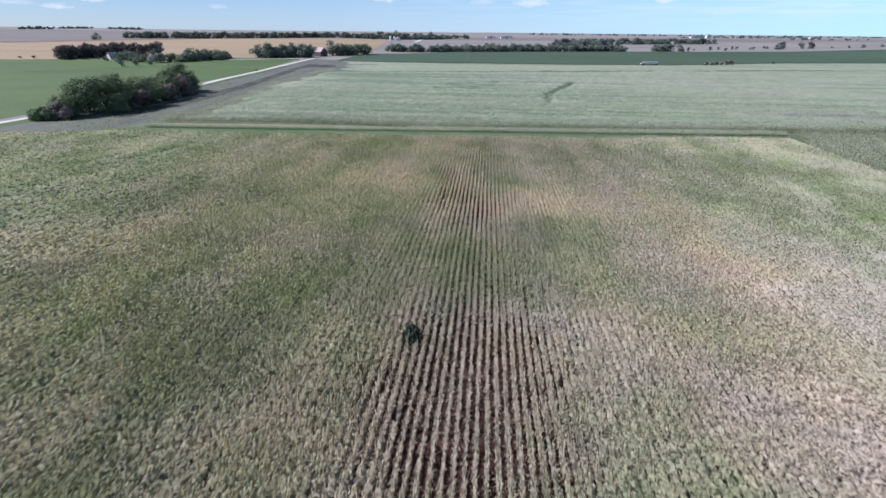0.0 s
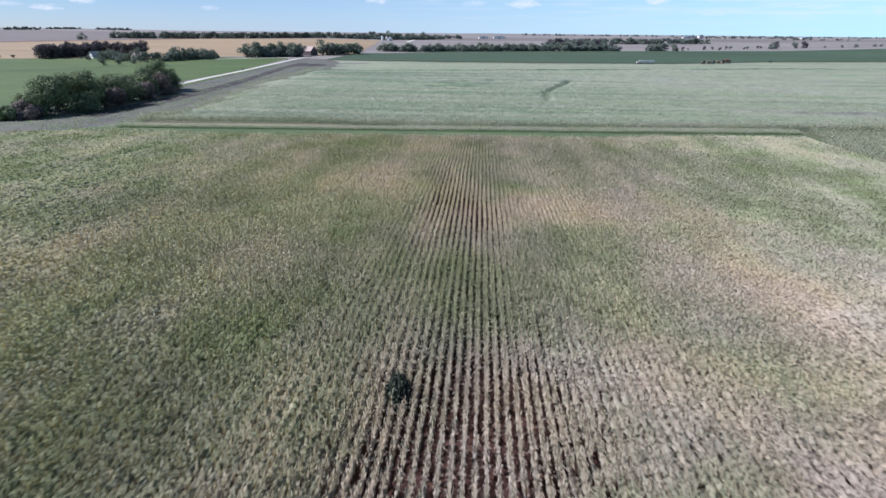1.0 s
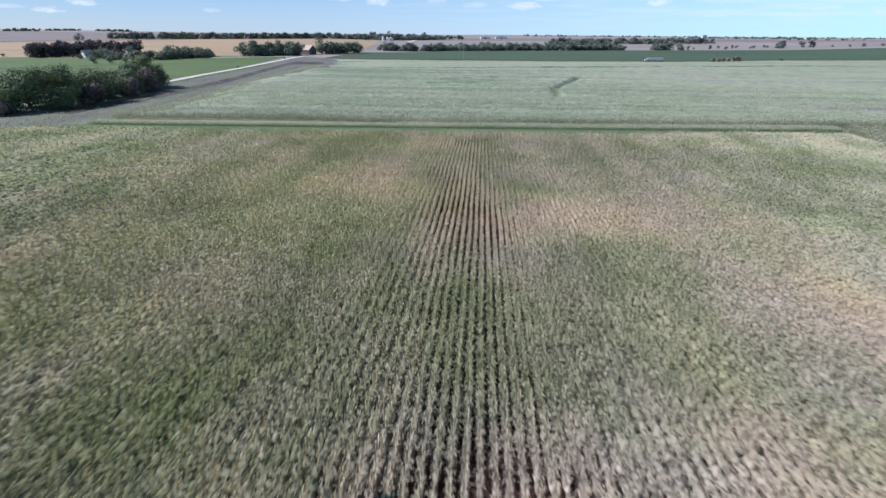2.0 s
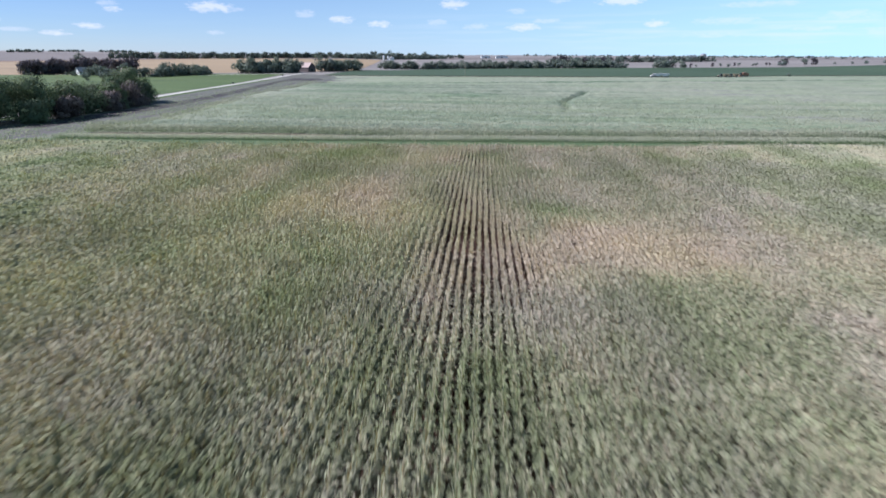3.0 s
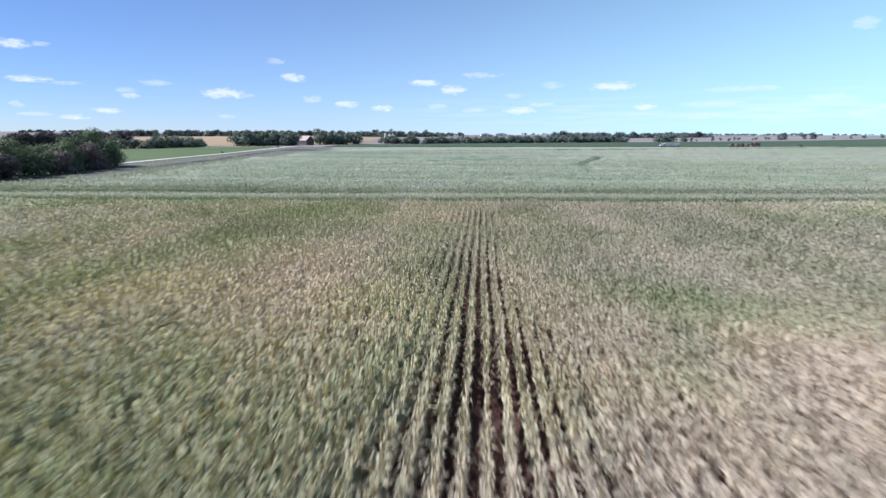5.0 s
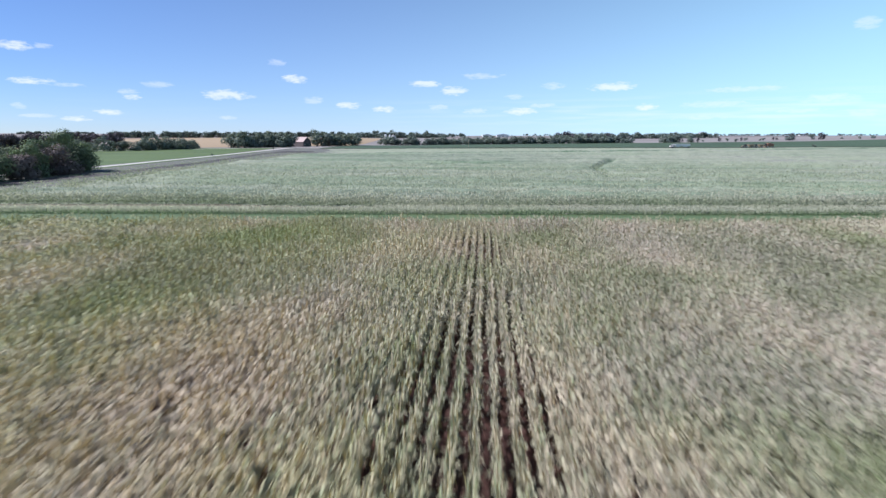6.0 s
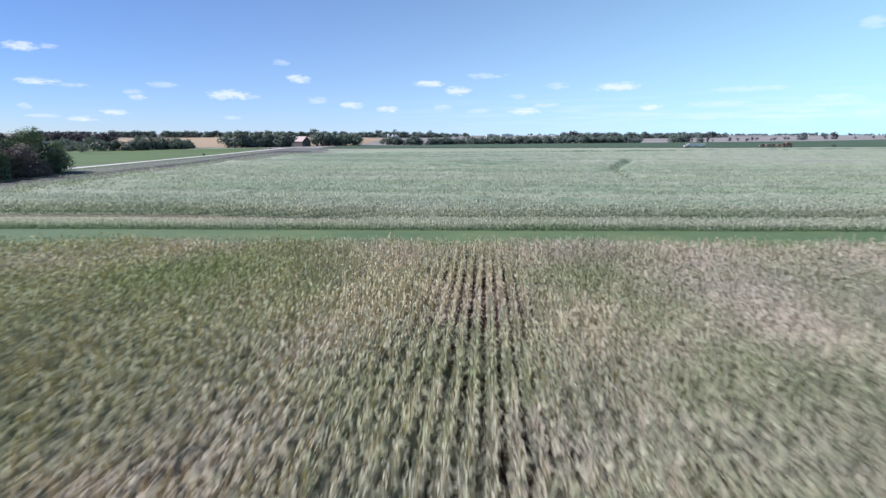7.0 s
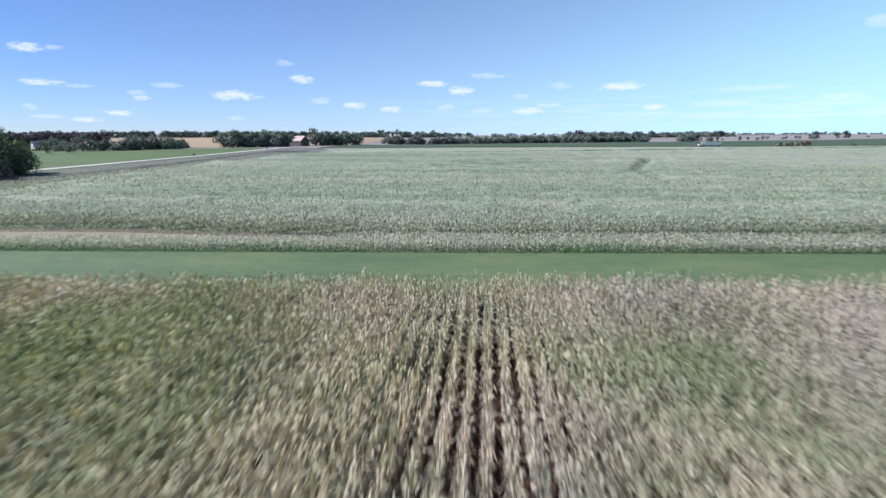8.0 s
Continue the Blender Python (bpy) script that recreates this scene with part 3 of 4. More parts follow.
def maize_plants(px, py, height, dry, leaves, reach, width, rng, tassel=True, kite=False, low=0.22, vary=1.0):
    """Arching leaf blades on every plant, and a tassel or stalk. Returns vertices, triangles, dryness and tint."""
    n = len(px)
    base = terrain(px, py)
    k = leaves
    idx = np.repeat(np.arange(n), k)
    level = np.tile((np.arange(k) + 0.5) / k, n) + rng.uniform(-0.06, 0.06, n * k)
    turn = np.repeat(rng.uniform(0, math.pi, n), k) + np.tile(np.arange(k) * math.pi, n) + rng.normal(0, 0.5, n * k)
    h = height[idx]
    root = base[idx] + h * (low + (0.90 - low) * level)
    length = np.broadcast_to(reach, n)[idx] * rng.uniform(0.7, 1.3, n * k) * (1.15 - 0.62 * level)
    rise = h * rng.uniform(0.08, 0.27, n * k)
    droop = h * rng.uniform(-0.05, 0.26, n * k) * (1 - 0.4 * level)
    w = width * rng.uniform(0.7, 1.3, n * k)
    cx, cy = np.cos(turn), np.sin(turn)
    sx, sy = -cy, cx
    X, Y = px[idx], py[idx]
    roll = rng.uniform(-0.5, 0.5, n * k) * w

    def pt(along_, side, z):
        return np.stack([X + cx * along_ + sx * side, Y + cy * along_ + sy * side, z], 1)

    b0, b1 = pt(0.02, -0.3 * w, root), pt(0.02, 0.3 * w, root)
    m0, m1 = pt(0.5 * length, -0.5 * w, root + rise - roll), pt(0.5 * length, 0.5 * w, root + rise + roll)
    tip = pt(length, 0 * w, root + rise - droop)
    if kite:
        c = 4
        V = np.stack([0.5 * (b0 + b1), m0, m1, tip], 1).reshape(-1, 3)
        o = np.arange(n * k)[:, None] * 4
        F = np.concatenate([o + [0, 2, 1], o + [1, 2, 3]], 1).reshape(-1, 3)
    else:
        c = 5
        V = np.stack([b0, b1, m0, m1, tip], 1).reshape(-1, 3)
        o = np.arange(n * k)[:, None] * 5
        F = np.concatenate([o + [0, 1, 3], o + [0, 3, 2], o + [2, 3, 4]], 1).reshape(-1, 3)
    leaf_dry = np.clip(dry[idx] + vary * rng.normal(0, 0.085, n * k) + 0.15 * (0.5 - level), 0, 1)
    D, T = np.repeat(leaf_dry, c), np.repeat(0.5 + vary * rng.uniform(-0.5, 0.5, n * k), c)
    if tassel:
        a = rng.uniform(0, math.pi, n)
        tx, ty = 0.02 * np.cos(a), 0.02 * np.sin(a)
        top = base + height * rng.uniform(0.94, 1.05, n)
        lx, ly = rng.normal(0, 0.07, n), rng.normal(0, 0.07, n)
        V2 = np.stack([np.stack([px - tx, py - ty, base + 0.02], 1), np.stack([px + tx, py + ty, base + 0.02], 1),
                       np.stack([px + tx + lx, py + ty + ly, top], 1), np.stack([px - tx + lx, py - ty + ly, top], 1)], 1).reshape(-1, 3)
        o2 = len(V) + np.arange(n)[:, None] * 4
        F = np.concatenate([F, np.concatenate([o2 + [0, 1, 2], o2 + [0, 2, 3]], 1).reshape(-1, 3)])
        V = np.concatenate([V, V2])
        D = np.concatenate([D, np.repeat(np.clip(dry + 0.3, 0, 1), 4)])
        T = np.concatenate([T, np.repeat(rng.uniform(0.2, 0.8, n), 4)])
    return V, F, D, T, np.clip(hue_field(V[:, 0], V[:, 1], 0.0) + 0.2 * (T - 0.5), 0, 1)


ROW = 0.762


def field_end(x):
    return 160.0 + 0.085 * (x + 12) + 4.0 * min(max((x - 32) / 20, 0), 1) if x > -60 else (155.9 + 0.03 * (x + 60) if x > -110 else 154.4 + 0.4 * (x + 110))


def row_mass(x, y0, y1, rng, off, step):
    """The tangle of lower leaves inside a row: a rumpled ridge of folded blades under the upper leaves."""
    ys = np.arange(y0, y1, step)
    n = len(ys)
    thin = thinness(np.full(n, x), ys)
    half = float(np.interp(off, [5, 25, 80], [0.225, 0.25, 0.35])) * (1.05 - 0.68 * thin)
    even = float(np.interp(off, [35, 80], [1.0, 0.45]))
    hgt = 2.35 * (0.93 + 0.14 * vnoise(np.full(n, x), ys, 7, 6)) * float(np.interp(off, [5, 30, 50, 80], [0.55, 0.58, 0.68, 0.84])) * (1 - 0.42 * thin)
    sway = 0.14 * (vnoise(ys, np.full(n, x * 3.1), 6, 24) - 0.5)
    cols = []
    for side, drop in ((-1, 0.24), (0, 0.0), (1, 0.24)):
        px = x + sway + side * half * rng.uniform(0.7, 1.4, n) + rng.normal(0, 0.04, n)
        py = ys + rng.uniform(-0.4, 0.4, n) * step
        cols.append(np.stack([px, py, terrain(px, py) + hgt - drop * hgt * (1 + even * rng.uniform(-0.4, 0.4, n)) + even * rng.normal(0, 0.13, n)], 1))
    V = np.stack(cols, 1).reshape(-1, 3)
    o = np.arange(n - 1)[:, None] * 3
    F = np.concatenate([o + [0, 1, 4], o + [0, 4, 3], o + [1, 2, 5], o + [1, 5, 4]], 1).reshape(-1, 3)
    D = np.clip(dryness(V[:, 0], V[:, 1]) - 0.04 + even * rng.normal(0, 0.12, len(V)), 0, 1)
    T = 0.45 + even * rng.uniform(-0.35, 0.35, len(V))
    return V, F, D, T, hue_field(V[:, 0], V[:, 1], 0.15)


def join_plants(*groups):
    """Several (vertices, triangles, dryness, tint, hue) put into one."""
    starts = np.cumsum([0] + [len(g[0]) for g in groups])
    return tuple(np.concatenate([g[k] + (starts[j] if k == 1 else 0) for j, g in enumerate(groups)]) for k in range(5))


def row_line(x, rng):
    """Plants along one row: spacing and leaf detail fall off away from the strip that the drone flies over."""
    off = abs(x + 6)
    step = float(np.interp(off, [10, 40, 75, 150], [0.20, 0.27, 0.36, 0.46]))
    leaves = 10 if off < 13 else (8 if off < 40 else (6 if off < 70 else 5))
    reach = float(np.interp(off, [5, 15, 40, 75, 120], [0.50, 0.54, 0.54, 0.50, 0.48]))
    width = float(np.interp(off, [5, 15, 40, 75, 120], [0.066, 0.07, 0.10, 0.13, 0.15]))
    vary = float(np.interp(x, [-75, -35, -14, 40, 80], [0.3, 0.5, 1.0, 1.0, 0.6]))
    y0, end = max(12.0, 12 + (off - 22) * 0.85), field_end(x)
    ys = np.arange(y0, end, step)
    n = len(ys)
    ys = ys + rng.uniform(-0.45, 0.45, n) * step
    sway = 0.14 * (vnoise(ys, np.full(n, x * 3.1), 6, 24) - 0.5)
    xs = x + sway + rng.normal(0, 0.04, n) * np.where(ys > end - 4.5, 6, 1)
    thin = thinness(xs, ys)
    dry = np.clip(dryness(xs, ys) + vary * rng.normal(0, 0.09, n), 0, 1)
    clump = vnoise(ys, np.full(n, x * 7.7), 0.9, 23)
    keep = rng.random(n) > 0.04 + (0.34 + 0.4 * thin) * (clump > 0.80 - 0.14 * thin)
    keep &= ((xs + 6.4) / 0.95) ** 2 + ((ys - 41.8) / 1.5) ** 2 > 1
    xs, ys, dry, thin, clump = xs[keep], ys[keep], dry[keep], thin[keep], clump[keep]
    n = len(ys)
    h = 2.4 * (1 - 0.12 * dry - 0.16 * thin) * rng.uniform(0.82, 1.08, n) * (0.90 + 0.2 * vnoise(xs, ys, 5, 6)) * (1.04 - 0.14 * clump)
    reach = reach * (1.08 - 0.15 * dry - 0.40 * thin)
    fine = maize_plants(xs, ys, h, dry, leaves, reach, width, rng, off < 45, True, vary=vary)
    mass = row_mass(x, y0, end, rng, off, 0.27 if off < 15 else (0.40 if off < 40 else 0.65))
    behind = row_mass(x, -25, y0 + 0.4, rng, 4.0, 0.6)
    yb = np.arange(-25, y0, 0.7)
    yb = yb + rng.uniform(-0.4, 0.4, len(yb))
    xb = x + rng.normal(0, 0.04, len(yb))
    back = maize_plants(xb, yb, 2.2 * rng.uniform(0.88, 1.08, len(yb)), np.clip(dryness(xb, yb) - 0.08, 0, 1), 4, 0.5, 0.17, rng, False, True)
    return join_plants(fine, mass, behind, back)


cornfield = tagged(new("cornfield"), "ripening maize field in rows, grey green with dry tan patches", "cornfield", kind="stuff")
for i in range(-205, 127):
    rx = (i + 0.35) * ROW
    V, F, D, T, H = row_line(rx, np.random.default_rng(1000 + i))
    part("corn_row", raw_mesh("corn_row", V, F, M_MAIZE, dry=D, tint=T, hue=H), M_MAIZE, cornfield)


def dark_patch(x, y):
    """A greener, ranker patch in the far maize."""
    return np.exp(-((x + 10) / 17) ** 2 - ((y - 312 - 0.25 * (x + 10)) / 11) ** 2)


# a second piece of maize beyond the grass lane
def block(name, label, x0, x1, y0, y1, row_along_x, step, leaves, reach, width, height, dry0, seed, gap=ROW, stalks=True, clear=None, kite=True, crest=0.0, mat=None):
    rng = np.random.default_rng(seed)
    if row_along_x:
        a, b = np.arange(x0, x1, step), np.arange(y0, y1, gap)
    else:
        a, b = np.arange(y0, y1, step), np.arange(x0, x1, gap)
    A, Bq = np.meshgrid(a, b)
    A = (A + rng.uniform(-0.4, 0.4, A.shape) * step).ravel()
    Bq = (Bq + rng.normal(0, 0.05, Bq.shape)).ravel()
    xs, ys = (A, Bq) if row_along_x else (Bq, A)
    if row_along_x:
        ys = ys + 0.075 * (xs + 15)
    dry = np.clip(dry0 + 0.2 * (vnoise(xs, ys, 14, 8) - 0.5) + 0.2 * (vnoise(xs, ys, 4, 9) - 0.5) + 0.3 * (vnoise(xs * 0.08, ys, 3.2, 10) - 0.5) - 0.3 * dark_patch(xs, ys), 0, 1)
    if clear:
        keep = clear(xs, ys)
        xs, ys, dry = xs[keep], ys[keep], dry[keep]
    h = height * rng.uniform(0.85, 1.1, len(xs))
    V, F, D, T, H = maize_plants(xs, ys, h, dry, leaves, reach, width, rng, stalks, kite, 0.04)
    # Greener low leaves, pale tops; on the far front this also paints shade.
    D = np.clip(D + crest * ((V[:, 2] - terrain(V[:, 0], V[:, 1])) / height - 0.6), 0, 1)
    T = 0.5 + 0.3 * (T - 0.5)
    return tagged(new(name, raw_mesh(name, V, F, mat or M_FARMAIZE, dry=D, tint=T, hue=0.5 + 0.4 * (H - 0.5))), label, "cornfield", kind="stuff")


def short_part(x, y):
    """The short rows stop at the mown gap in the west."""
    return y - 0.075 * (x + 15) < np.where(x < -28 + 9 * (vnoise(x, y, 4, 52) - 0.5), 180.7, 182.6)


block("maize_beyond_lane", "grey green maize beyond a grass lane", 100, 150, 60, 189, False, 0.5, 4, 0.44, 0.17, 2.3, 0.36, 31, clear=lambda x, y: (y < 170) | ((x > 106) & (y < 179 + 0.075 * (x + 15))), stalks=False)
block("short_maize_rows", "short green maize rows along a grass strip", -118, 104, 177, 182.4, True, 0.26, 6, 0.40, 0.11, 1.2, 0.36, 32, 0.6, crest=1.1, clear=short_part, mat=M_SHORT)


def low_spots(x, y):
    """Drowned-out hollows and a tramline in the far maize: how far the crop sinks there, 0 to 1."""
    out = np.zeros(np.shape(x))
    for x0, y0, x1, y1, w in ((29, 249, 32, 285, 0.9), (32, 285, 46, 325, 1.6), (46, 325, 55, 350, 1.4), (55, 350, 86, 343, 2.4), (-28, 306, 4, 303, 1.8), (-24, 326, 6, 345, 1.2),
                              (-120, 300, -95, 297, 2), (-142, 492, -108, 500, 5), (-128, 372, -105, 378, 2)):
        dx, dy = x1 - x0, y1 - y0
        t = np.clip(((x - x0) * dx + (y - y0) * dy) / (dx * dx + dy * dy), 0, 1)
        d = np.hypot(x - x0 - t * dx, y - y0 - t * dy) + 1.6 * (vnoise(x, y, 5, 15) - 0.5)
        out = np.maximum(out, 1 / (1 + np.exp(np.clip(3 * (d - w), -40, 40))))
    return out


def west_edge(x, y):
    """The ragged western end of the far maize."""
    return np.interp(y, [160, 170, 208, 243, 277, 320, 390, 470, 548], [-119, -120, -117, -119, -125, -130, -128, -134, -158]) + 5 * (vnoise(x, y, 9, 18) - 0.5) + 9 * (vnoise(x * 0.2, y, 6, 19) - 0.5)


def main_part(x, y):
    """Inside the far maize: not on the mown gap in front of its western end."""
    front = 182 + 0.075 * (x + 15)
    gap = 6.0 * np.clip((-20 - x) / 40, 0, 1)
    west = west_edge(x, y)
    return (x > west) & (y > front + gap + 0.8 * vnoise(x, y, 9, 16)) & (low_spots(x, y) < 0.5)


def thinning(x, y):
    return main_part(x - 3, y) & (vnoise(x * 7.3, y * 5.1, 0.37, 53) > 0.5 - (x - west_edge(x, y)) / 45) & (vnoise(x * 7.3, y * 5.1, 0.37, 51) > 0.15 + 0.7 * np.clip((y - 235) / 90, 0, 1))


# Darker low leaves also stand in for the shaded front face.
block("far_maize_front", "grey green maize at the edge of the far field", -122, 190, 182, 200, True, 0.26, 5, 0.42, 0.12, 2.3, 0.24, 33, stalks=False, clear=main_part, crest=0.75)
block("far_maize_tops", "leaf tops of the far maize field", -140, 165, 200, 320, True, 0.42, 3, 0.42, 0.15, 2.5, 0.32, 34, 0.95, stalks=False, clear=thinning)


def cut_part(x, y):
    """The end of the far field that is already harvested, beyond the tramline: 0 or 1, softly."""
    line = np.interp(x, [-160, -112, 150, 420, 620], [389, 398, 441, 500, 545]) + 5
    return 1 / (1 + np.exp(np.clip(-(y - line) / 1.2, -40, 40)))


def canopy(x, y):
    inside = np.clip((x - west_edge(x, y)) / 14, 0, 1)
    lump = 0.6 * (vnoise(x, y, 1.1, 11) - 0.5) + 0.6 * (vnoise(x * 0.4, y, 2.4, 12) - 0.5) + 0.3 * (vnoise(x, y, 6, 13) - 0.5)
    near = np.clip((325 - y) / 25, 0, 1) * 0.1
    return terrain(x, y) - 0.3 + (2.5 + lump - near) * inside * np.clip((y - (186.5 + 0.075 * np.clip(x + 15, -95, 600) + 4.5 * np.clip((-20 - x) / 40, 0, 1))) / 2.5, 0.02, 1) * (1 - 0.55 * low_spots(x, y)) * (1 - 0.8 * cut_part(x, y))


cx_near = np.r_[np.arange(-170, -60, 1.6), np.arange(-60, 70, 1.1), np.arange(70, 190, 2.2), np.arange(190, 620, 9)]
_v = np.array(spread(0, 1.0, 0.0022, 1.011))
_v = _v / _v[-1]
Xc, Tc = np.meshgrid(cx_near, _v)
_near_y = 186.5 + 0.075 * np.clip(Xc + 15, -95, 600) + 4.5 * np.clip((-20 - Xc) / 40, 0, 1)
_far_y = np.interp(Xc, [-170, -158, -36, 70, 175, 300, 620], [540, 545, 509, 506, 530, 605, 735])
Yc = _near_y + (_far_y - _near_y) * Tc
Vc = np.stack([Xc, Yc, canopy(Xc, Yc)], -1).reshape(-1, 3)
_cx, _cy = Vc[:, 0], Vc[:, 1]
bare = 0.36 * np.exp(-np.clip(_cx - west_edge(_cx, _cy), 0, 400) / 32) * (0.45 + 1.1 * vnoise(_cx * 0.15, _cy, 9, 46))
Dc = 0.46 + 0.42 * (vnoise(_cx * 0.06, _cy, 5, 41) - 0.5) + 0.30 * (vnoise(_cx * 0.12, _cy, 13, 42) - 0.5) + 0.16 * (vnoise(_cx, _cy, 2.5, 43) - 0.5)
_cut = cut_part(_cx, _cy)
Dc = Dc + 0.15 * np.clip((_cx - 10) / 110, 0, 1) - 0.14 * np.clip((-25 - _cx) / 60, 0, 1)
# Hollows and the rank patch run darker and greener than the crop around.
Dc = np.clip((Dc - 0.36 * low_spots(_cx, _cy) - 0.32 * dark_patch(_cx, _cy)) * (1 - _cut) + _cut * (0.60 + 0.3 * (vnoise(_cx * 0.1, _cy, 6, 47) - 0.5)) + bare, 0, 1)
_line = _cy - np.interp(_cx, [-160, -112, 150, 420, 620], [389, 398, 441, 500, 545]) + 3 * (vnoise(_cx, _cy, 30, 48) - 0.5)
# A darker, greener line along the tramline.
Dc = np.clip(Dc - 0.8 * np.exp(-(_line / 6.0) ** 2) * np.clip((_cx + 60) / 60, 0.45, 1), 0, 1)
Tc2 = np.clip(0.5 + 0.9 * (vnoise(_cx, _cy, 1.3, 44) - 0.5), 0, 1)
Hc = np.clip(0.5 + 0.6 * (vnoise(_cx * 0.3, _cy, 14, 45) - 0.5), 0, 1)
ic = (np.arange(len(_v) - 1)[:, None] * len(cx_near) + np.arange(len(cx_near) - 1)[None]).ravel()
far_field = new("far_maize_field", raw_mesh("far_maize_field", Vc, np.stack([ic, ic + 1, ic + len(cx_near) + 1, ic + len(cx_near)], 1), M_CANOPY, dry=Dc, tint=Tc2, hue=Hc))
tagged(far_field, "wide grey green maize field in faint bands", "cornfield", kind="stuff")


# weeds and broken stalks on the bare land beside the road
def weeds():
    rng = np.random.default_rng(77)
    n = 9500
    v = rng.uniform(0, 1, n)
    ys = 165 + 300 * v ** 1.3
    left = np.interp(ys, [150, 300, 426, 580], [-168, -170, -180, -190])
    right = np.interp(ys, [160, 200, 300, 480], [-124, -112, -134, -112])
    xs = left + (right - left) * rng.uniform(0, 1, n) ** 0.6
    keep = vnoise(xs, ys, 6, 31) + 0.5 * vnoise(xs, ys, 1.8, 32) > 0.62
    xs, ys = xs[keep], ys[keep]
    h = rng.uniform(0.15, 0.45, len(xs))
    V, F, D, T, H = maize_plants(xs, ys, h, np.clip(rng.normal(0.2, 0.2, len(xs)), 0, 1), 3, 0.4, 0.2, rng, False, True)
    return tagged(new("weeds", raw_mesh("weeds", V, F, M_FARMAIZE, dry=D, tint=T, hue=H)), "low grey green weeds on bare soil", "weeds", kind="stuff")



def weed_clump(x0, y0):
    rng = np.random.default_rng(88)
    n = 46
    r, a = np.sqrt(rng.uniform(0, 1, n)), rng.uniform(0, 2 * math.pi, n)
    xs, ys = x0 + 0.85 * r * np.cos(a), y0 + 1.35 * r * np.sin(a)
    V, F, D, T, H = maize_plants(xs, ys, (2.5 - 0.8 * r) * rng.uniform(0.85, 1.1, n), rng.uniform(0, 0.7, n), 14, 0.42, 0.13, rng, True, False)
    return tagged(new("weed_clump", raw_mesh("weed_clump", V, F, M_WEED, dry=D, tint=T, hue=H)), "dark bluish green clump of tall weeds in maize", "weeds")


weeds()
weed_clump(-6.4, 41.8)

# ---- trees ----
def crown_mesh(name, mat, rng, lobes, cards, size, dry=0.4):
    """Leaf clumps over several uneven lobes (centre x y z, radius, flattening)."""
    lob = np.array(lobes, float)
    wgt = lob[:, 3] ** 2
    which = rng.choice(len(lob), cards, p=wgt / wgt.sum())
    dirs = rng.normal(size=(cards, 3))
    dirs /= np.linalg.norm(dirs, axis=1)[:, None]
    rad = lob[which, 3] * rng.uniform(0.38, 1.16, cards) ** 0.55 * (1 + 0.22 * np.sin(5 * dirs[:, 0] + which) * np.cos(4 * dirs[:, 1] + which))
    c = lob[which, :3] + dirs * rad[:, None] * np.stack([np.ones(cards), np.ones(cards), lob[which, 4]], 1)
    nrm = dirs + rng.normal(0, 0.11, (cards, 3)) + [0, 0, 0.1]
    nrm /= np.linalg.norm(nrm, axis=1)[:, None]
    t1 = np.cross(nrm, rng.normal(size=(cards, 3)))
    t1 /= np.linalg.norm(t1, axis=1)[:, None]
    t2 = np.cross(nrm, t1)
    s = (size * rng.uniform(0.5, 1.25, cards))[:, None]
    V = np.stack([c - t1 * s * 0.6, c + t2 * s * 0.45 + nrm * s * 0.06, c + t1 * s * 0.7, c - t2 * s * 0.5 - nrm * s * 0.08], 1).reshape(-1, 3)
    o = np.arange(cards)[:, None] * 4
    F = np.concatenate([o + [0, 1, 2], o + [0, 2, 3]], 1).reshape(-1, 3)
    # Leaf tone: random by lobe and card, paler towards the top of each lobe.
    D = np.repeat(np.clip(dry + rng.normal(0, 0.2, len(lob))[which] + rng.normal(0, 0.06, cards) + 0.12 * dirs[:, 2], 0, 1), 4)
    return raw_mesh(name, V, F, mat, dry=D, tint=np.repeat(rng.uniform(0.4, 0.6, cards), 4), hue=np.repeat(np.clip(0.5 + rng.normal(0, 0.2, len(lob))[which] + rng.normal(0, 0.06, cards), 0, 1), 4))


def limb(bm, a, b, ra, rb, seg=6):
    a, b = Vector(a), Vector(b)
    q = (b - a).to_track_quat("Z", "Y").to_matrix()
    rings = []
    for p, r in ((a, ra), (b, rb)):
        rings.append([bm.verts.new(p + q @ Vector((r * math.cos(2 * math.pi * j / seg), r * math.sin(2 * math.pi * j / seg), 0))) for j in range(seg)])
    for j in range(seg):
        bm.faces.new((rings[0][j], rings[0][(j + 1) % seg], rings[1][(j + 1) % seg], rings[1][j]))


def make_tree(name, seed, height, spread_, cards, size, mat, label, category="tree", lobes_n=7, low=0.25, dry=0.4):
    rng = np.random.default_rng(seed)
    root = tagged(new(name), label, category)
    bm = bmesh.new()
    fork = height * (low + 0.12)
    limb(bm, (0, 0, -0.3), (0.1, 0.05, fork), height * 0.028, height * 0.02, 8)
    lobes = []
    for j in range(lobes_n):
        a = 2 * math.pi * j / lobes_n + rng.uniform(-0.4, 0.4)
        r = spread_ * rng.uniform(0.25, 0.6) * (0.5 if j % 3 == 0 else 1)
        z = height * (low + (0.78 - low) * rng.uniform(0.15, 1.0))
        if j == 0:
            r, z = 0.1 * spread_, height * 0.76
        rad = min(spread_ * rng.uniform(0.24, 0.5), (height - z) * 0.98 if j else height * 0.24)
        rad = max(rad, 0.13 * height)
        lobes.append((r * math.cos(a), r * math.sin(a), z, rad, rng.uniform(0.75, 1.0)))
        limb(bm, (0.1, 0.05, fork * rng.uniform(0.75, 1.0)), (r * math.cos(a) * 0.8, r * math.sin(a) * 0.8, z), height * 0.013, height * 0.004, 5)
    part("trunk", bm, M_BARK, root)
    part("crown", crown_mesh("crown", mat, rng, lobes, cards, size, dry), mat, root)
    return root


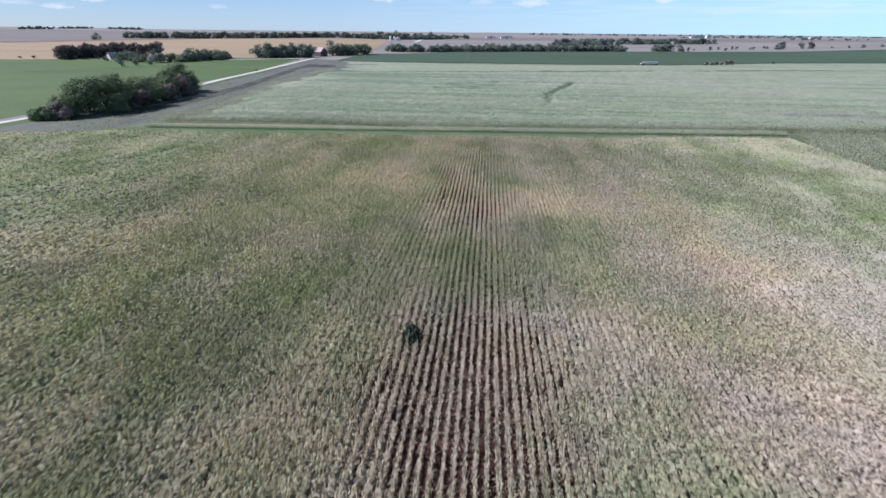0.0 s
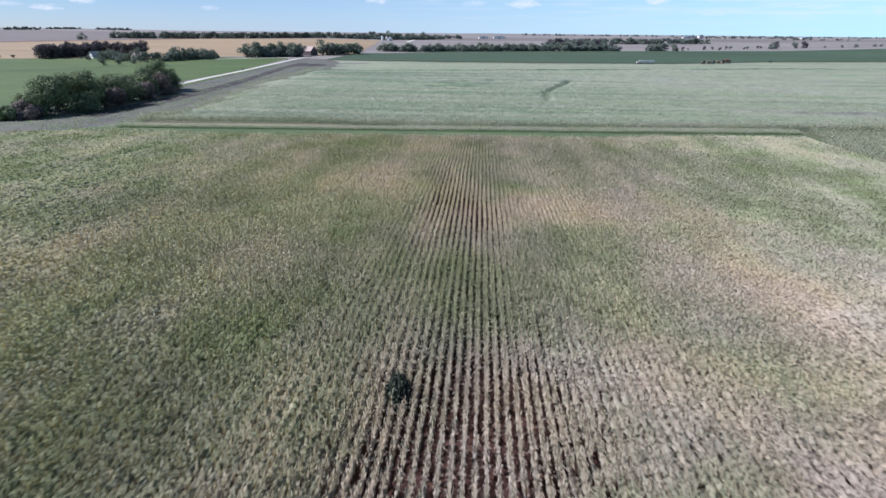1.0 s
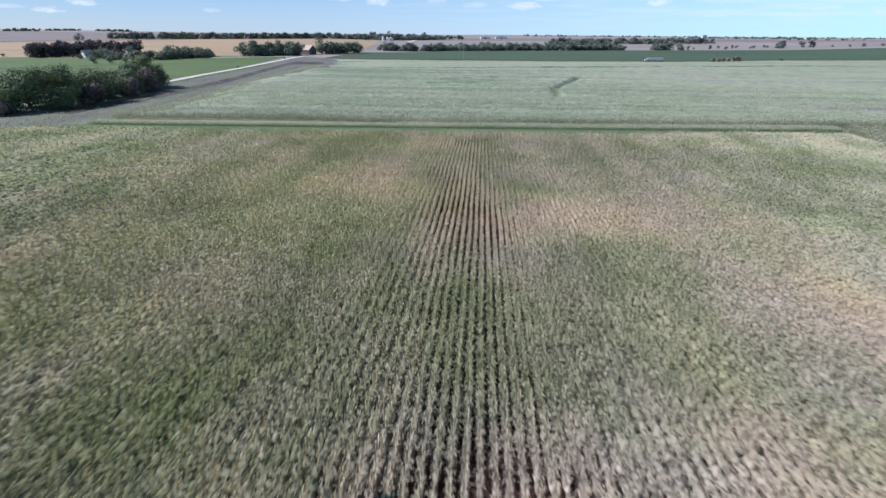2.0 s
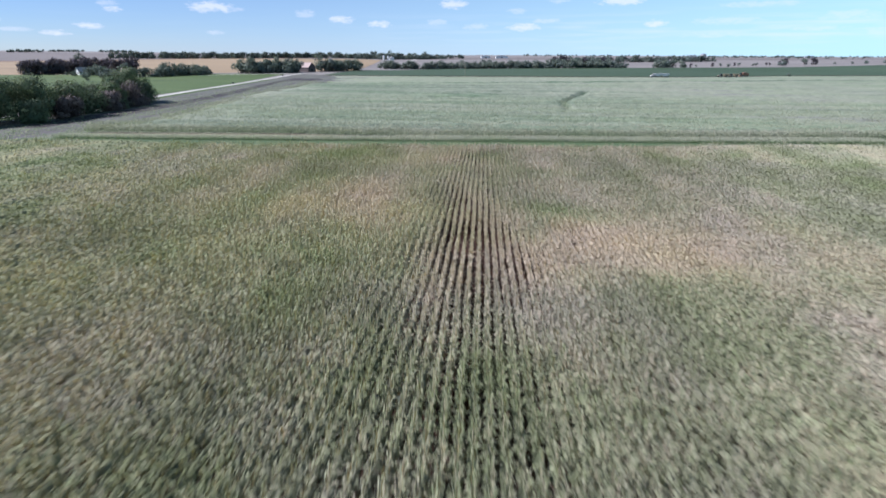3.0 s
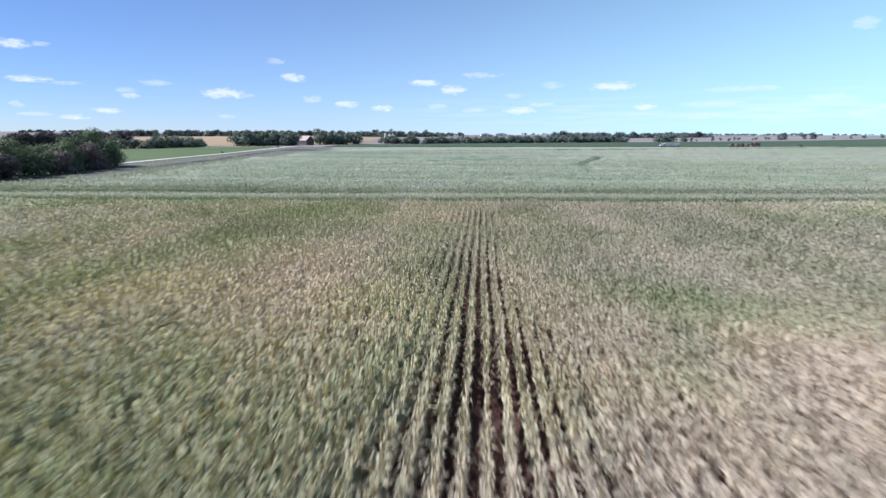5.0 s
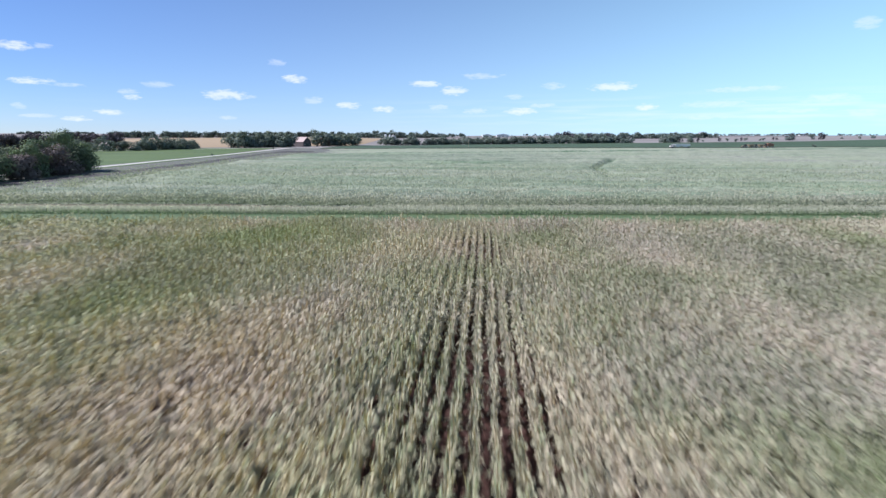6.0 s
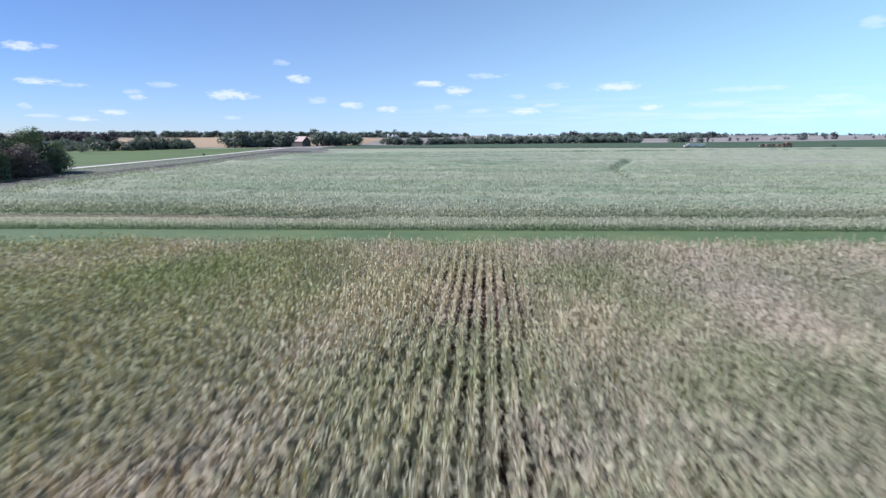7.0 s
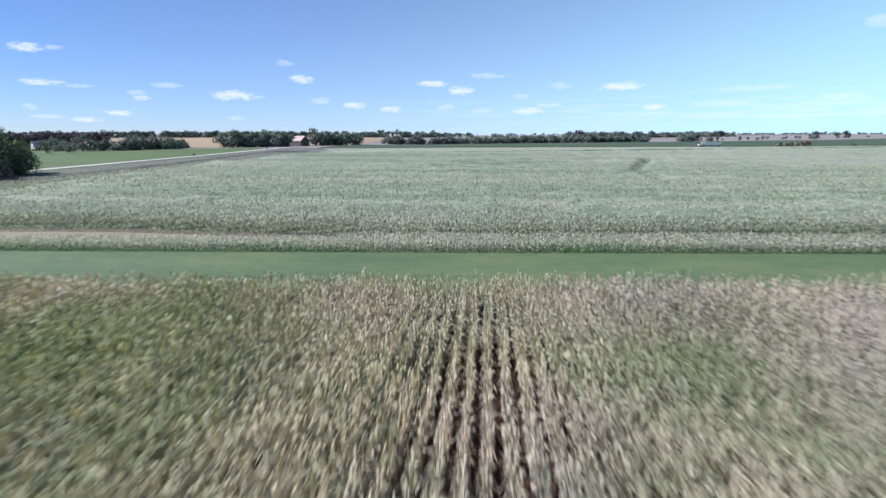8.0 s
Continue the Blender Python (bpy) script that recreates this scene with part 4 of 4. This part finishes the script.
def place(ob, x, y, scale=1.0, turn=0.0, tall=1.0):
    return pose(x, y, float(terrain(x, y)), 0, 0, turn) @ Matrix.Diagonal((scale, scale, scale * tall, 1))


# the thicket beside the road
def thicket():
    rng = np.random.default_rng(5)
    spots = [(-164, 180, 5, 6, "green"), (-160, 183, 6.5, 6, "rust"), (-160, 189, 9.5, 8, "green"), (-159, 197, 15, 10.5, "green"), (-157, 209, 15.5, 11, "green"), (-155, 222, 13.5, 10.5, "green"),
             (-156, 233, 10, 8.5, "green"), (-153, 241, 8, 6.5, "rust"), (-157, 250, 11, 8.5, "green"), (-157, 260, 10.8, 9, "rust"), (-164, 262, 13, 9.5, "green"), (-166, 274, 16.5, 11, "green"), (-165, 281, 11.5, 8, "green"),
             (-161, 273, 10, 7.5, "green"), (-166, 204, 13, 9, "green"), (-165, 230, 10, 8, "green"), (-167, 252, 10.5, 8, "green"), (-151, 203, 8, 7, "green"), (-150, 216, 8, 7, "rust")]
    for k, (x, y, h, w, col) in enumerate(spots):
        label = "dense dark green roadside tree beside the gravel road" if col == "green" else "brownish grey thicket shrub with thin leaves"
        t = make_tree("roadside_tree" if h > 9 else "roadside_shrub", 60 + k, h, w, 6500, 0.50, M_FOLIAGE if col == "green" else M_RUST, label,
                      "tree" if h > 9 else "shrub", 17, 0.02, 0.45)
        t.matrix_world = place(t, x, y, 1, rng.uniform(0, 360))
        t["group"] = "thicket beside the road"


thicket()

FAR_TREES = []
for k in range(5):
    FAR_TREES.append(("far_tree", 200 + k, 11 + 1.2 * k, 9 + (k % 3), 520, 1.28, M_HAZYLEAF, "dark green broadleaf tree", 0.2 + 0.12 * k))
RUST_TREES = [("woodland_tree", 220 + k, 14, 8, 520, 1.2, M_REDWOOD, "dark reddish brown woodland tree", 0.2) for k in range(2)]
RUST_TREES += [("belt_tree", 230 + k, 13, 11, 150, 2.6, M_HAZYLEAF, "dark tree of a far shelter belt", 0.3) for k in range(2)]
USED = {}


def tree_at(kind, x, y, scale, turn, group_, tall=1.0):
    spec = (FAR_TREES + RUST_TREES)[kind]
    if kind not in USED:
        USED[kind] = make_tree(*spec[:8], "tree", 9, 0.03, spec[8])
        USED[kind].matrix_world = place(USED[kind], x, y, scale, turn, tall)
        USED[kind]["group"] = group_
        return
    c = copy_thing(USED[kind], Matrix.Identity(4))
    c.matrix_basis = place(c, x, y, scale, turn, tall)
    c["group"] = group_


def tree_line(points, n, kinds, group_, scale=(0.8, 1.2), jitter=4.0, seed=0):
    rng = np.random.default_rng(seed)
    for x, y in along(points, n):
        tree_at(int(rng.choice(kinds)), x + rng.normal(0, jitter), y + rng.normal(0, jitter), rng.uniform(*scale), rng.uniform(0, 360), group_, rng.uniform(0.85, 1.15))


tree_line([(-424, 503), (-412, 535), (-392, 556), (-372, 562)], 38, [5, 6], "wood behind the pasture", (0.75, 0.95), 5, 1)
tree_line([(-420, 520), (-405, 555), (-362, 572)], 30, [5, 6], "wood behind the pasture", (0.88, 1.08), 6, 21)
tree_line([(-366, 520), (-342, 500), (-330, 492)], 18, [0, 1, 2, 3], "trees round the farmhouse", (0.45, 0.8), 4, 2)
tree_line([(-308, 492), (-294, 520), (-278, 564)], 34, [0, 1, 2, 3], "trees round the farmhouse", (0.55, 0.9), 4.5, 22)
tree_at(4, -290, 532, 0.78, 50, "trees round the farmhouse")
tree_at(3, -284, 538, 0.74, 120, "trees round the farmhouse")
tree_line([(-390, 512), (-352, 488), (-318, 482)], 12, [1, 2], "yard shrubs", (0.16, 0.34), 4, 23)
tree_line([(-314, 440), (-303, 462)], 3, [1, 3], "yard trees", (0.38, 0.45), 2, 24)
tree_line([(-246, 583), (-230, 593), (-206, 606)], 32, [0, 1, 2, 3, 4], "trees along the lane", (0.8, 1.15), 4, 3)
tree_line([(-187, 637), (-159, 699)], 18, [0, 1, 4], "trees along the lane", (0.85, 1.15), 5, 4)
tree_line([(-152, 838), (-60, 870), (30, 897), (132, 915), (221, 932)], 130, [0, 1, 2, 3, 4], "tree line behind the bean field", (0.6, 0.98), 4, 5)
tree_line([(-150, 846), (-60, 879), (30, 905), (132, 923), (205, 936)], 60, [0, 1, 2, 3, 4], "tree line behind the bean field", (0.6, 0.92), 4, 25)
tree_line([(107, 988), (214, 1009)], 30, [0, 1, 2, 5], "grove behind the bean field", (0.95, 1.25), 6, 6)
tree_line([(272, 938), (312, 947)], 10, [1, 2, 3], "tree line behind the bean field", (0.7, 1.05), 4, 7)
tree_line([(345, 968), (547, 1065)], 14, [0, 1, 5, 6], "scattered field trees", (0.26, 0.6), 9, 8)
tree_line([(515, 1047), (600, 1097)], 6, [1, 2, 6], "scattered field trees", (0.5, 1.0), 7, 9)
tree_line([(643, 1113), (844, 1210)], 6, [0, 2], "scattered field trees", (0.3, 0.6), 14, 19)
tree_line([(-760, 1110), (-600, 1215), (-415, 1480), (-250, 1440), (-140, 1500)], 230, [7, 8], "far tree belt", (0.75, 1.15), 9, 10)
tree_line([(-320, 1465), (-235, 1500), (-150, 1530)], 34, [7, 8, 4], "far tree belt", (0.75, 1.4), 9, 12)
tree_line([(150, 1220), (276, 1237), (500, 1290)], 84, [7, 8], "far tree belt", (0.6, 1.0), 7, 11)


def skyline_woods():
    """Woods on the horizon: uneven crowns in rows, too far to tell apart."""
    rng = np.random.default_rng(12)
    lobes = []
    for points, n, lo, hi, jitter in (([(-1650, 1815), (-1600, 1900)], 34, 0.6, 1.0, 8), ([(-1666, 2030), (-1634, 2150)], 40, 0.5, 0.75, 8),
                                      ([(-1540, 2130), (-1420, 2150)], 36, 0.5, 0.85, 8), ([(700, 2050), (1300, 2400)], 70, 0.35, 0.7, 26),
                                      ([(900, 1750), (1200, 1900)], 16, 0.4, 0.7, 25), ([(220, 1500), (420, 1560)], 24, 0.35, 0.55, 8),
                                      ([(150, 2700), (900, 2900), (2300, 3100)], 150, 0.45, 0.85, 36), ([(-140, 1500), (-100, 1620)], 10, 0.6, 1.0, 10), ([(-310, 1425), (-200, 1440), (-60, 1570)], 40, 0.5, 1.0, 9)):
        for x, y in along(points, n):
            x, y, r = x + rng.normal(0, jitter), y + rng.normal(0, jitter), rng.uniform(lo, hi)
            z = float(terrain(x, y))
            for q in range(3):
                w = r * rng.uniform(3.0, 5.2)
                lobes.append((x + rng.normal(0, 4 * r), y + rng.normal(0, 4 * r), z + r * rng.uniform(2.5, 9.0), w, rng.uniform(0.7, 1.0)))
    return tagged(new("skyline_woods", crown_mesh("skyline_woods", M_HAZYLEAF, rng, lobes, 30 * len(lobes), 2.2, 0.3)), "dark hazy woods along the horizon", "woods", kind="stuff")


skyline_woods()
tree_at(2, -748, 990, 1.1, 30, "scattered field trees")
for _x, _y, _s in ((-186, 418, 0.16), (-452, 505, 0.3), (-462, 500, 0.25), (300, 604, 0.32), (-195, 540, 0.15)):
    tree_at(1, _x, _y, _s, 40 * _x, "field edge bushes", 0.8)


# ---- farm buildings ----
def box(bm, x0, y0, z0, x1, y1, z1, bevel=0.0):
    v = [bm.verts.new((x, y, z)) for z in (z0, z1) for x, y in ((x0, y0), (x1, y0), (x1, y1), (x0, y1))]
    fs = [(3, 2, 1, 0), (4, 5, 6, 7), (0, 1, 5, 4), (1, 2, 6, 5), (2, 3, 7, 6), (3, 0, 4, 7)]
    made = [bm.faces.new([v[i] for i in f]) for f in fs]
    if bevel:
        edges = {e for f in made for e in f.edges}
        bmesh.ops.bevel(bm, geom=list(edges), offset=bevel, segments=2, affect="EDGES", profile=0.5)
    return bm


def house(name, label, category, w, l, eave, ridge, wall_mat, roof_mat, x, y, turn, windows=3, big_door=False):
    """A gabled building: walls with gables, an overhanging roof of two thick slopes, windows and a door."""
    root = tagged(new(name), label, category)
    bm = bmesh.new()
    a, b = w / 2, l / 2
    pts = [(-a, 0), (a, 0), (a, eave), (0, ridge), (-a, eave)]
    front = [bm.verts.new((px, -b, pz)) for px, pz in pts]
    back = [bm.verts.new((px, b, pz)) for px, pz in pts]
    bm.faces.new(front)
    bm.faces.new(back[::-1])
    for i in (0, 1, 4):
        j = (i + 1) % 5
        bm.faces.new((front[j], front[i], back[i], back[j]))
    part("wall", bm, wall_mat, root)
    for sgn in (-1, 1):
        bm = bmesh.new()
        o = 0.5
        slope = (ridge - eave) / a
        prof = [(0, ridge + 0.06), (sgn * (a + o), eave - slope * o + 0.06), (sgn * (a + o), eave - slope * o + 0.30), (0, ridge + 0.30)]
        f1 = [bm.verts.new((px, -b - o, pz)) for px, pz in prof]
        f2 = [bm.verts.new((px, b + o, pz)) for px, pz in prof]
        bm.faces.new(f1)
        bm.faces.new(f2[::-1])
        for i in range(4):
            j = (i + 1) % 4
            bm.faces.new((f1[j], f1[i], f2[i], f2[j]))
        bmesh.ops.recalc_face_normals(bm, faces=bm.faces)
        part("roof_slope", bm, roof_mat, root)
    for k in range(windows):
        wx = -a + w * (k + 0.5) / windows
        if big_door and k == windows // 2:
            continue
        win = part("window", box(bmesh.new(), wx - 0.55, -b - 0.05, eave * 0.45, wx + 0.55, -b - 0.01, eave * 0.45 + 1.3), M_DARK, root)
        part("frame", box(bmesh.new(), wx - 0.65, -b - 0.08, eave * 0.45 - 0.12, wx + 0.65, -b - 0.05, eave * 0.45), M_WHITE, win)
    for k in range(windows):
        wy = -b + l * (k + 0.5) / windows
        part("window", box(bmesh.new(), a + 0.01, wy - 0.5, eave * 0.45, a + 0.05, wy + 0.5, eave * 0.45 + 1.3), M_DARK, root)
    dw = 1.9 if big_door else 0.5
    part("door", box(bmesh.new(), -dw, -b - 0.06, 0, dw, -b - 0.01, 3.4 if big_door else 2.1), M_DARK if big_door else M_GREYSIDE, root)
    root.matrix_world = pose(x, y, float(terrain(x, y)), 0, 0, turn)
    return root


def silo(label, r, h, x, y, mat):
    root = tagged(new("silo"), label, "silo")
    for name, ra, rb, z0, z1 in (("barrel", r, r, 0, h), ("dome", r, r * 0.25, h, h + r * 0.75), ("hatch", r * 0.25, r * 0.2, h + r * 0.75, h + r * 0.75 + 0.5)):
        bm = bmesh.new()
        bmesh.ops.create_cone(bm, cap_ends=True, segments=20, radius1=ra, radius2=rb, depth=z1 - z0, matrix=Matrix.Translation((0, 0, (z0 + z1) / 2)))
        part(name, bm, mat if name == "barrel" else M_STEEL, root)
    for k in range(1, 6):
        bm = bmesh.new()
        bmesh.ops.create_cone(bm, cap_ends=False, segments=20, radius1=r + 0.06, radius2=r + 0.06, depth=0.18, matrix=Matrix.Translation((0, 0, h * k / 6)))
        part("hoop", bm, M_STEEL, root)
    root.matrix_world = pose(x, y, float(terrain(x, y)))


house("farmhouse", "white farmhouse with a grey roof among dark trees", "house", 7, 8, 3.0, 6.4, M_WHITE, M_ROOF, -380, 520, -25)
house("farm_cottage", "white farmhouse with a weathered pinkish roof among trees", "house", 11, 8, 3.4, 6.0, M_WHITE, M_PINKROOF, -338, 524, 105)
house("barn", "dark weathered barn with a pale pinkish roof", "barn", 11, 15, 5.0, 9.6, M_BARNWALL, M_PINKROOF, -201, 632, 62, 3, True)
house("far_farmhouse", "small white farmhouse on a far rise", "house", 10, 11, 5, 9, M_WHITE, M_ROOF, -228, 1352, 20)
silo("tall white farm silo", 2.6, 9, -246, 1345, M_WHITE)
silo("tall white farm silo", 2.6, 8, -236, 1348, M_WHITE)
house("machine_shed", "low white machine shed in far fields", "shed", 26, 14, 5, 7.5, M_WHITE, M_STEEL, 0, 1600, 8, 4, True)
house("machine_shed", "long low white machine shed in far fields", "shed", 34, 16, 5, 8, M_WHITE, M_STEEL, 46, 1612, 4, 4, True)
house("grain_elevator", "pale grain elevator on the skyline", "elevator", 16, 12, 10, 13, M_GREYSIDE, M_STEEL, 763, 2020, 15, 4)
house("machine_shed", "white farm shed on the skyline", "shed", 40, 16, 5, 8, M_GREYSIDE, M_STEEL, 725, 2030, 6, 4, True)
house("machine_shed", "white farm shed on the skyline", "shed", 36, 16, 5, 8, M_GREYSIDE, M_STEEL, 1290, 2330, 6, 4, True)


# ---- machines at the field edge ----
def wheel(parent, x, y, r, w):
    bm = bmesh.new()
    bmesh.ops.create_cone(bm, cap_ends=True, segments=18, radius1=r, radius2=r, depth=w, matrix=Matrix.Translation((x, y, r)) @ Matrix.Rotation(radians(90), 4, "X"))
    bmesh.ops.bevel(bm, geom=[e for e in bm.edges if e.calc_face_angle(0) > 0.8], offset=0.08 * r, segments=2, affect="EDGES")
    t = part("wheel", bm, M_TYRE, parent)
    bm = bmesh.new()
    bmesh.ops.create_cone(bm, cap_ends=True, segments=14, radius1=r * 0.52, radius2=r * 0.45, depth=w + 0.06, matrix=Matrix.Translation((x, y, r)) @ Matrix.Rotation(radians(90), 4, "X"))
    part("rim", bm, M_STEEL, t)


def grain_truck(x, y, turn):
    root = tagged(new("grain_truck"), "pale grey semi truck with a hopper trailer at the field edge", "truck")
    part("cab", box(bmesh.new(), -9.6, -1.2, 1.0, -7.4, 1.2, 3.5, 0.25), M_GREYSIDE, root)
    part("bonnet", box(bmesh.new(), -11.6, -1.05, 0.9, -9.6, 1.05, 2.2, 0.25), M_GREYSIDE, root)
    part("windscreen", box(bmesh.new(), -9.72, -1.0, 2.3, -9.6, 1.0, 3.2), M_DARK, root)
    part("chassis", box(bmesh.new(), -11.0, -0.5, 0.65, 8.2, 0.5, 0.95), M_TYRE, root)
    bm = bmesh.new()
    prof = [(-7.0, 3.6), (-7.0, 2.4), (-5.0, 1.0), (-3.2, 1.0), (-0.2, 2.2), (2.6, 1.0), (4.4, 1.0), (8.4, 2.4), (8.4, 3.6)]
    f1 = [bm.verts.new((px, -1.28, pz)) for px, pz in prof]
    f2 = [bm.verts.new((px, 1.28, pz)) for px, pz in prof]
    bm.faces.new(f1)
    bm.faces.new(f2[::-1])
    for i in range(len(prof)):
        j = (i + 1) % len(prof)
        bm.faces.new((f1[j], f1[i], f2[i], f2[j]))
    bmesh.ops.recalc_face_normals(bm, faces=bm.faces)
    trailer = part("hopper", bm, M_STEEL, root)
    part("tarp", box(bmesh.new(), -7.05, -1.36, 3.55, 8.45, 1.36, 3.8, 0.08), M_GREYSIDE, trailer)
    for wx in (-10.6, -8.2, -6.9, 6.2, 7.5):
        for wy in (-1.1, 1.1):
            wheel(root, wx, wy, 0.52, 0.36)
    root.matrix_world = pose(x, y, float(terrain(x, y)) + 0.2, 0, 0, turn) @ Matrix.Scale(0.84, 4)


def combine(x, y, turn):
    root = tagged(new("combine_harvester"), "dusty orange combine harvester at the maize edge", "harvester")
    part("body", box(bmesh.new(), -2.2, -1.5, 1.2, 4.2, 1.5, 3.4, 0.3), M_ORANGE, root)
    part("grain_tank", box(bmesh.new(), -1.4, -1.4, 3.4, 2.2, 1.4, 4.1, 0.15), M_ORANGE, root)
    part("cab", box(bmesh.new(), -3.6, -1.0, 1.8, -2.2, 1.0, 3.6, 0.2), M_DARK, root)
    part("feeder", box(bmesh.new(), -4.8, -0.7, 0.5, -3.3, 0.7, 1.7, 0.1), M_TANPAINT, root)
    header = part("header", box(bmesh.new(), -5.9, -3.0, 0.3, -4.8, 3.0, 1.2, 0.12), M_ORANGE, root)
    for k in range(7):
        bm = bmesh.new()
        limb(bm, (-5.8, -2.7 + 0.9 * k, 0.75), (-7.2, -2.7 + 0.9 * k, 0.3), 0.28, 0.05, 6)
        part("snout", bm, M_TANPAINT, header)
    bm = bmesh.new()
    limb(bm, (0.5, 1.4, 3.7), (3.6, 2.3, 4.3), 0.22, 0.2, 8)
    part("unloading_auger", bm, M_TANPAINT, root)
    for wy in (-1.6, 1.6):
        wheel(root, -2.2, wy, 0.95, 0.7)
        wheel(root, 3.0, wy, 0.6, 0.5)
    root.matrix_world = pose(x, y, float(terrain(x, y)) + 0.2, 0, 0, turn)


def tractor_cart(x, y, turn):
    root = tagged(new("tractor"), "dusty tan tractor with dark wheels at the field edge", "tractor")
    part("bonnet", box(bmesh.new(), -2.6, -0.5, 1.0, -0.4, 0.5, 1.9, 0.15), M_TANPAINT, root)
    part("cab", box(bmesh.new(), -0.4, -0.8, 1.1, 1.2, 0.8, 3.0, 0.15), M_DARK, root)
    for wy in (-1.0, 1.0):
        wheel(root, 0.7, wy, 0.9, 0.5)
        wheel(root, -2.0, wy, 0.6, 0.4)
    root.matrix_world = pose(x, y, float(terrain(x, y)) + 0.2, 0, 0, turn)
    cart = tagged(new("grain_cart"), "tan hopper grain cart behind a tractor", "grain cart")
    bm = bmesh.new()
    lo = [bm.verts.new(p) for p in ((-1.0, -0.8, 0.8), (1.6, -0.8, 0.8), (1.6, 0.8, 0.8), (-1.0, 0.8, 0.8))]
    hi = [bm.verts.new(p) for p in ((-2.4, -1.6, 2.9), (2.8, -1.6, 2.9), (2.8, 1.6, 2.9), (-2.4, 1.6, 2.9))]
    bm.faces.new(lo[::-1])
    bm.faces.new(hi)
    for i in range(4):
        j = (i + 1) % 4
        bm.faces.new((lo[i], lo[j], hi[j], hi[i]))
    part("hopper", bm, M_TANPAINT, cart)
    part("drawbar", box(bmesh.new(), -3.6, -0.1, 0.6, -1.0, 0.1, 0.8), M_TYRE, cart)
    for wy in (-1.4, 1.4):
        wheel(cart, 0.4, wy, 0.85, 0.6)
    cart.matrix_world = pose(x, y, float(terrain(x, y)) + 0.2, 0, 0, turn) @ pose(5.2, 0, 0)


grain_truck(152, 529, 8)
combine(239, 566, 12)
tractor_cart(211, 549, 14)
tractor_cart(223, 556, 16)


def utility_pole(x, y):
    root = tagged(new("utility_pole"), "thin pale wooden utility pole in the bean field", "utility pole")
    bm = bmesh.new()
    limb(bm, (0, 0, -0.5), (0, 0, 10.5), 0.16, 0.11, 8)
    part("pole", bm, M_TANPAINT, root)
    part("crossarm", box(bmesh.new(), -1.2, -0.06, 9.7, 1.2, 0.06, 9.85), M_TANPAINT, root)
    for k in (-1.0, 0.0, 1.0):
        part("insulator", box(bmesh.new(), k - 0.06, -0.06, 9.85, k + 0.06, 0.06, 10.02), M_WHITE, root)
    root.matrix_world = pose(x, y, float(terrain(x, y)))


utility_pole(-22, 556)
